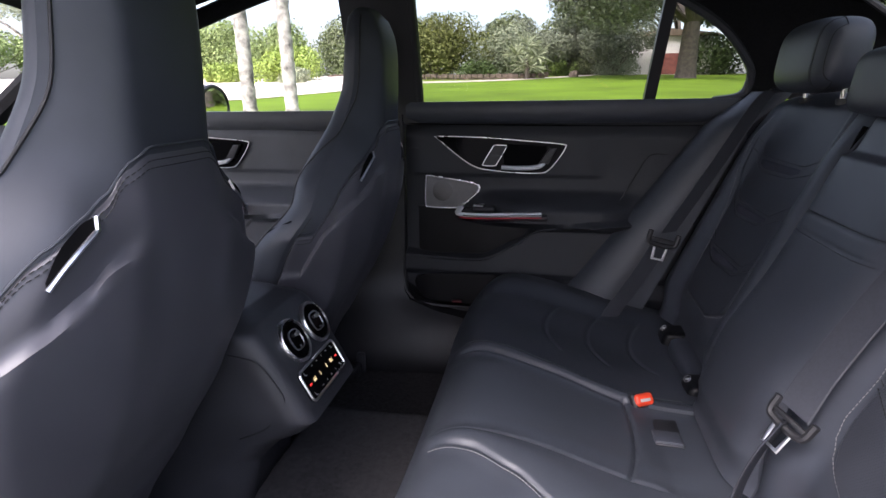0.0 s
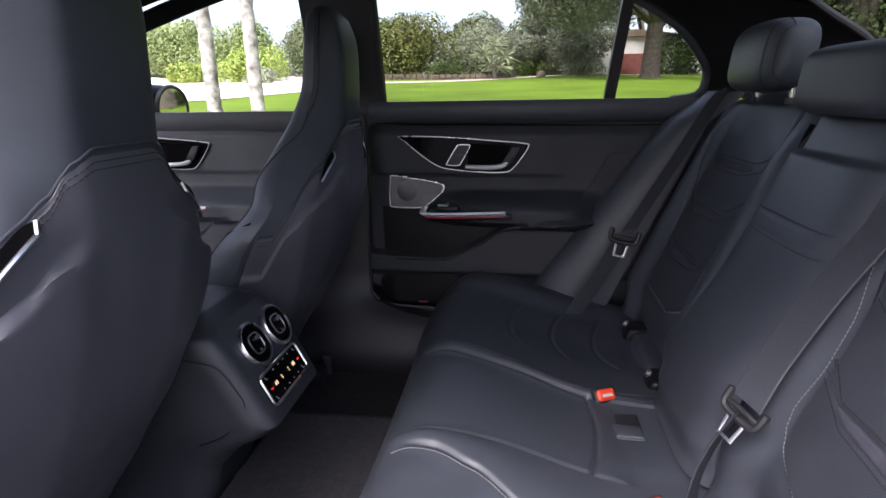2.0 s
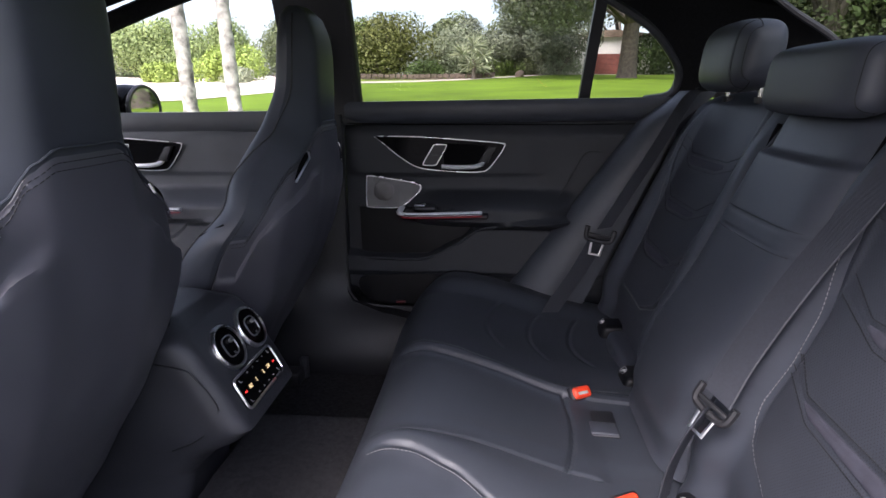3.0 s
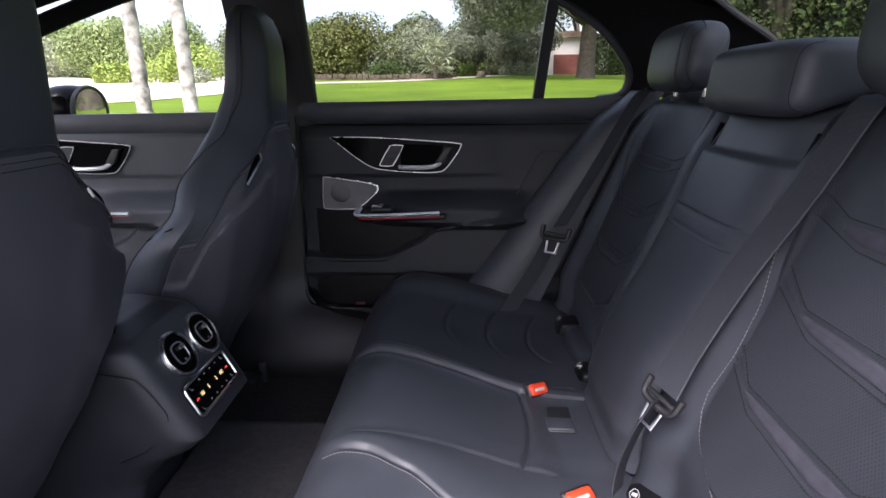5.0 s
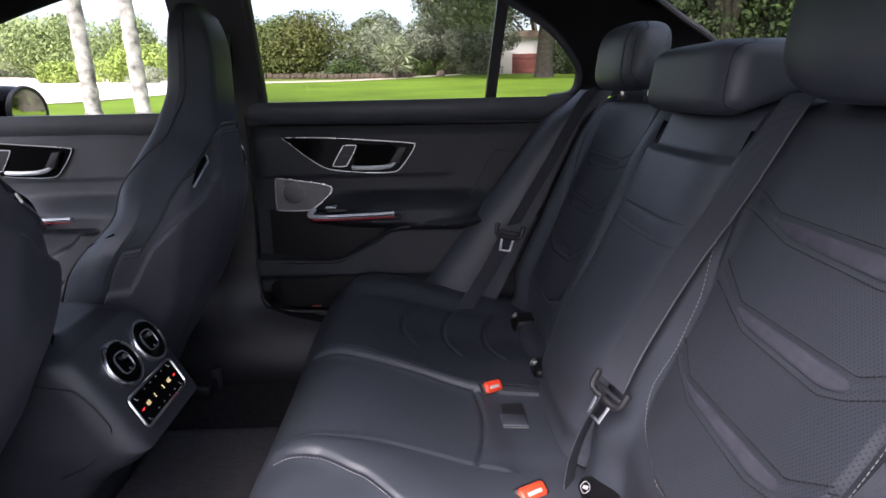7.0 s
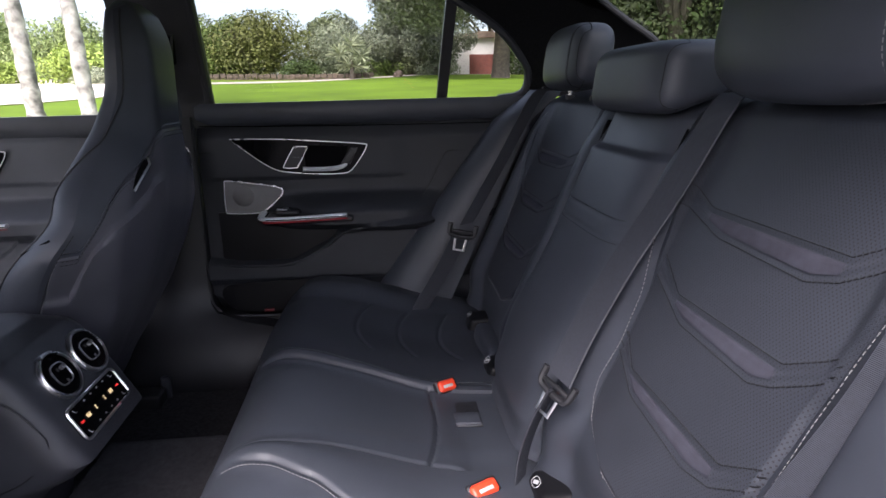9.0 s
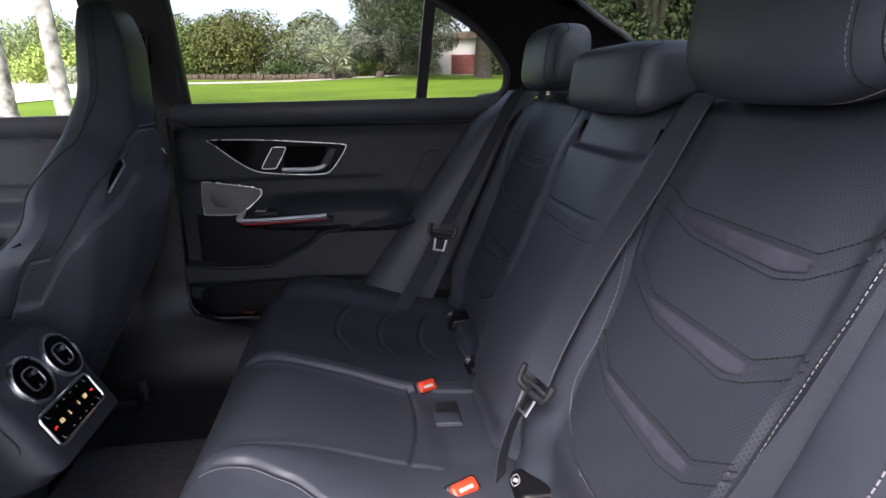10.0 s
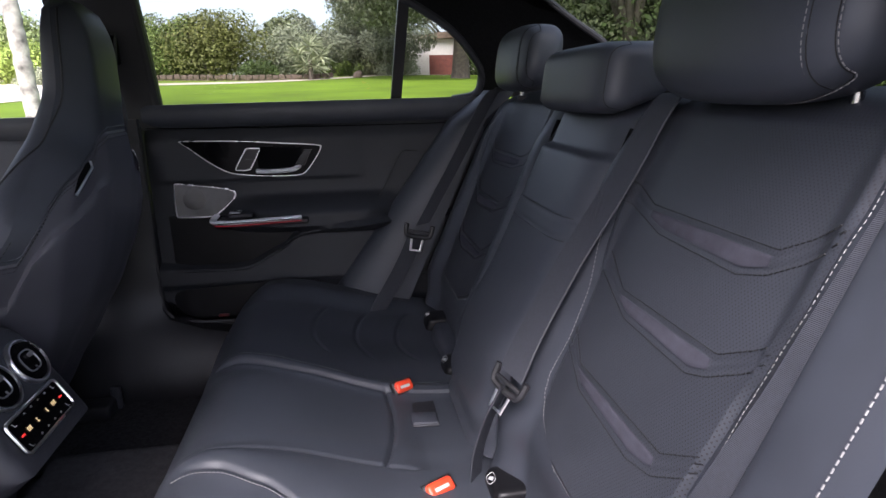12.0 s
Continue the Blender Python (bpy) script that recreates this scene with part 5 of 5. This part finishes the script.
tree(16.5, 52, 9, 10.0, 0.5, LEAF_DARK, "dark oak behind the house", 13, 14000, 0.18, 0.2)
tree(12.5, 64, 10.5, 12.0, 0.5, LEAF_OAK, "grey-green oak rising over the house roof", 43, 12000, 0.2, 0.2)
tree(24, 48, 9, 10.0, 0.5, LEAF_DARK, "dark oak behind the lawn", 14, 12000, 0.18, 0.2)
bush(20, 58, 16.0, 6.0, LEAF_DARK, "dark hedge behind the lawn", 15, 9000, 0.2)
tree(8.9, 16.5, 8, 4.6, 0.3, LEAF_MID, "green tree standing behind the car", 36, 18000, 0.099, 0.22)
tree(12.5, 17, 9, 8.0, 0.45, LEAF_OAK, "oak standing behind the car", 30, 18000, 0.099, 0.3)
tree(20, 16, 9, 9.0, 0.45, LEAF_MID, "green tree standing behind the car", 31, 18000, 0.099, 0.25)
bush(19, 14, 8.0, 4.0, LEAF_DARK, "dark hedge behind the car", 33, 14000, 0.124)
bush(15, 21, 7.0, 4.5, LEAF_MID, "green hedge behind the car", 34, 14000, 0.124)
bush(13, 19, 9.0, 7.5, LEAF_DARK, "tall dark shrubs behind the car", 37, 18000, 0.112)
bush(19, 16, 9.0, 7.5, LEAF_MID, "tall green shrubs behind the car", 38, 18000, 0.112)
bush(9.6, 18.5, 4.5, 6.5, LEAF_OLIVE, "tall olive-green shrub behind the car", 39, 12000, 0.099)
bush(22, 8, 9.0, 7.5, LEAF_DARK, "tall dark shrubs behind the car", 40, 18000, 0.112)
bush(20, -2, 8.0, 4.5, LEAF_DARK, "dark hedge behind the car", 35, 14000, 0.124)
tree(22, 12, 9, 10.0, 0.45, LEAF_DARK, "dark tree standing behind the car", 32, 18000, 0.112, 0.2)
# left garden beyond the drive, its glare put into paler leaf colours
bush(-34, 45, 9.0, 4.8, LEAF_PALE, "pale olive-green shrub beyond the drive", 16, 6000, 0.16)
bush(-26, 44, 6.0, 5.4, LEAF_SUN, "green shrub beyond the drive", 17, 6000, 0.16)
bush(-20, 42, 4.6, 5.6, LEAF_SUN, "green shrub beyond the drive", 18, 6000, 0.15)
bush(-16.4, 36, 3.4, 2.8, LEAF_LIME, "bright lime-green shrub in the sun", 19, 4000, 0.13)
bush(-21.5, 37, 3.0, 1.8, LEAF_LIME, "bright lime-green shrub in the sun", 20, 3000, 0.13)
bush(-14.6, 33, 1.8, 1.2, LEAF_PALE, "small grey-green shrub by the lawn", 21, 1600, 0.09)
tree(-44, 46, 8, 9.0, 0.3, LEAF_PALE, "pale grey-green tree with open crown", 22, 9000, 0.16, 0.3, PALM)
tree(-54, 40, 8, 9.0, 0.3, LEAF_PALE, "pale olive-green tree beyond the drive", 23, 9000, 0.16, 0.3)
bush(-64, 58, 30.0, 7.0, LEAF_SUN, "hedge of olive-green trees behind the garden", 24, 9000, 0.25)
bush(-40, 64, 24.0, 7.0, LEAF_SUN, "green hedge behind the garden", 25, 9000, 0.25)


def yucca(x, y, h):
    t = thing("yucca", "spiky pale-green yucca on a short trunk", "yucca")
    z = ground_z(x, y)
    part("trunk", tube([(x, y, z - 0.05), (x + 0.03, y, z + h * 0.45)], 0.16, 8), BARK, t)
    rng = random.Random(5)
    for head, (hx, hz, n) in enumerate(((0.0, 0.74, 60), (-0.75, 0.56, 50), (0.7, 0.52, 50), (-0.3, 0.34, 40), (0.35, 0.30, 40))):
        bm = bmesh.new()
        c = Vector((x + hx, y, z + h * hz))
        for i in range(n):
            a, e = rng.uniform(0, 6.28), rng.uniform(-0.5, 1.4)
            d = Vector((math.cos(a) * math.cos(e), math.sin(a) * math.cos(e), math.sin(e)))
            sd = d.cross(Vector((0, 0, 1))).normalized() * 0.032
            L = rng.uniform(0.8, 1.3)
            bm.faces.new([bm.verts.new(q) for q in (c - sd, c + sd, c + d * L * 0.7 + sd * 0.8 - Vector((0, 0, 0.05)), c + d * L - Vector((0, 0, 0.2)), c + d * L * 0.7 - sd * 0.8 - Vector((0, 0, 0.05)))])
        part("rosette", bm, LEAF_PALE, t, smooth=False)


yucca(-1.55, 42.5, 3.0)
# low stone wall under the shrubs
wall = thing("garden_wall", "low brown stone retaining wall under the shrubs", "stone wall")
rng = random.Random(9)
block = None
for i in range(38):
    for row in range(2):
        x = -16 + i * 0.42 + row * 0.2 + rng.uniform(-0.04, 0.04)
        y = 42.2 + 0.1 * rng.random() + 0.12 * (x + 12)
        b = part("stone", rbox(-0.2, 0.2, -0.15, 0.15, 0, 0.3, 0.04, 2), STONE, wall) if block is None else new("stone", block.data)
        b.parent = wall
        b.location = (x, y, ground_z(x, y) - 0.22 + row * 0.30)
        b.rotation_euler = (0, rng.uniform(-0.04, 0.04), rng.uniform(-0.1, 0.1))
        b.scale = (rng.uniform(0.9, 1.05), 1, rng.uniform(0.9, 1.1))
        block = block or b
rock = part("rock", pillow(1.75, 45.0, ground_z(1.75, 45) + 0.12, 0.35, 0.3, 0.35, 2.2, 0.2), STONE)
tagged(rock, "small brown rock on the lawn", "rock")
# house with a red garage door
house = thing("house", "white stucco house with a brick-red garage door", "house")
hz = ground_z(9, 55)
part("wall", rbox(6.6, 13.5, 55, 61, hz - 0.3, hz + 3.2, 0.02, 1), STUCCO, house)
part("garage_door", rbox(8.6, 11.0, 54.93, 55.05, hz, hz + 1.75, 0.02, 1), GARAGE, house, "brick-red garage door")
for k in range(4):
    part("door_panel", rbox(8.65, 10.95, 54.90, 54.94, hz + 0.06 + 0.42 * k, hz + 0.42 + 0.42 * k, 0.01, 1), GARAGE, house)
part("roof", prism([(6.2, hz + 3.15), (13.9, hz + 3.15), (13.9, hz + 3.3), (10.0, hz + 3.75), (6.2, hz + 3.3)], lambda a, b, d: Vector((a, 54.6 + d, b)), 7.0), ROOFTILE, house, "brown tiled roof", smooth=False)
part("window", rbox(11.6, 12.6, 54.93, 55.05, hz + 0.9, hz + 2.0, 0.02, 1), DARK, house)


# ---- outer body of the car ----
outer = thing("car_shell", "silver-grey sedan body, parked with its left doors open", "car", kind="structure")
sheet("roof_skin", lambda x, y: (x, y, 1.448 - 0.06 * abs(y / 0.66) ** 3 - 0.075 * ss(0.40, 0.90, x) - 0.14 * ss(-0.45, -1.12, x)), frange(-1.12, 0.82, 24), frange(-0.69, 0.69, 20), PAINT, outer, back=(0, 0, -0.012))


def bonnet_pt(x, y):
    return (x, y, 0.93 - 0.20 * ((-1.60 - x) / 1.2) ** 1.6 - 0.05 * abs(y / 0.85) ** 4)


sheet("bonnet", bonnet_pt, frange(-2.75, -1.60, 20), frange(-0.85, 0.85, 20), PAINT, outer, back=(0, 0, -0.45))
sheet("boot_lid", lambda x, y: (x, y, 1.00 - 0.10 * ((x - 1.46) / 0.6) ** 2 - 0.06 * abs(y / 0.85) ** 4), frange(1.46, 2.0, 12), frange(-0.84, 0.84, 20), PAINT, outer, back=(0, 0, -0.60))
for s in (-1, 1):
    part("rear_wing", rbox(0.95 if s < 0 else 0.83, 1.47, min(s * 0.81, s * 0.87), max(s * 0.81, s * 0.87), 0.25, 0.99, 0.02), PAINT, outer)
part("underfloor", rbox(-1.6, 1.6, -0.70, 0.70, 0.13, 0.148, 0.004), DARK, outer)
for wx in (-1.75, 1.10):
    for wy in (-0.78, 0.78):
        ring = [(wx, wy)]
        bm = bmesh.new()
        bmesh.ops.create_cone(bm, cap_ends=True, segments=40, radius1=0.325, radius2=0.325, depth=0.21, matrix=Matrix.Translation((wx, wy, 0.337)) @ Matrix.Rotation(radians(90), 4, "X"))
        bmesh.ops.bevel(bm, geom=[e for e in bm.edges if len(e.link_faces) == 2 and e.calc_face_angle(0) > 1], offset=0.03, segments=3, affect="EDGES")
        tyre = part("tyre", bm, DARK, outer)
        bm = bmesh.new()
        bmesh.ops.create_cone(bm, cap_ends=True, segments=32, radius1=0.235, radius2=0.22, depth=0.22, matrix=Matrix.Translation((wx, wy, 0.337)) @ Matrix.Rotation(radians(90), 4, "X"))
        part("rim", bm, SILVER, tyre)
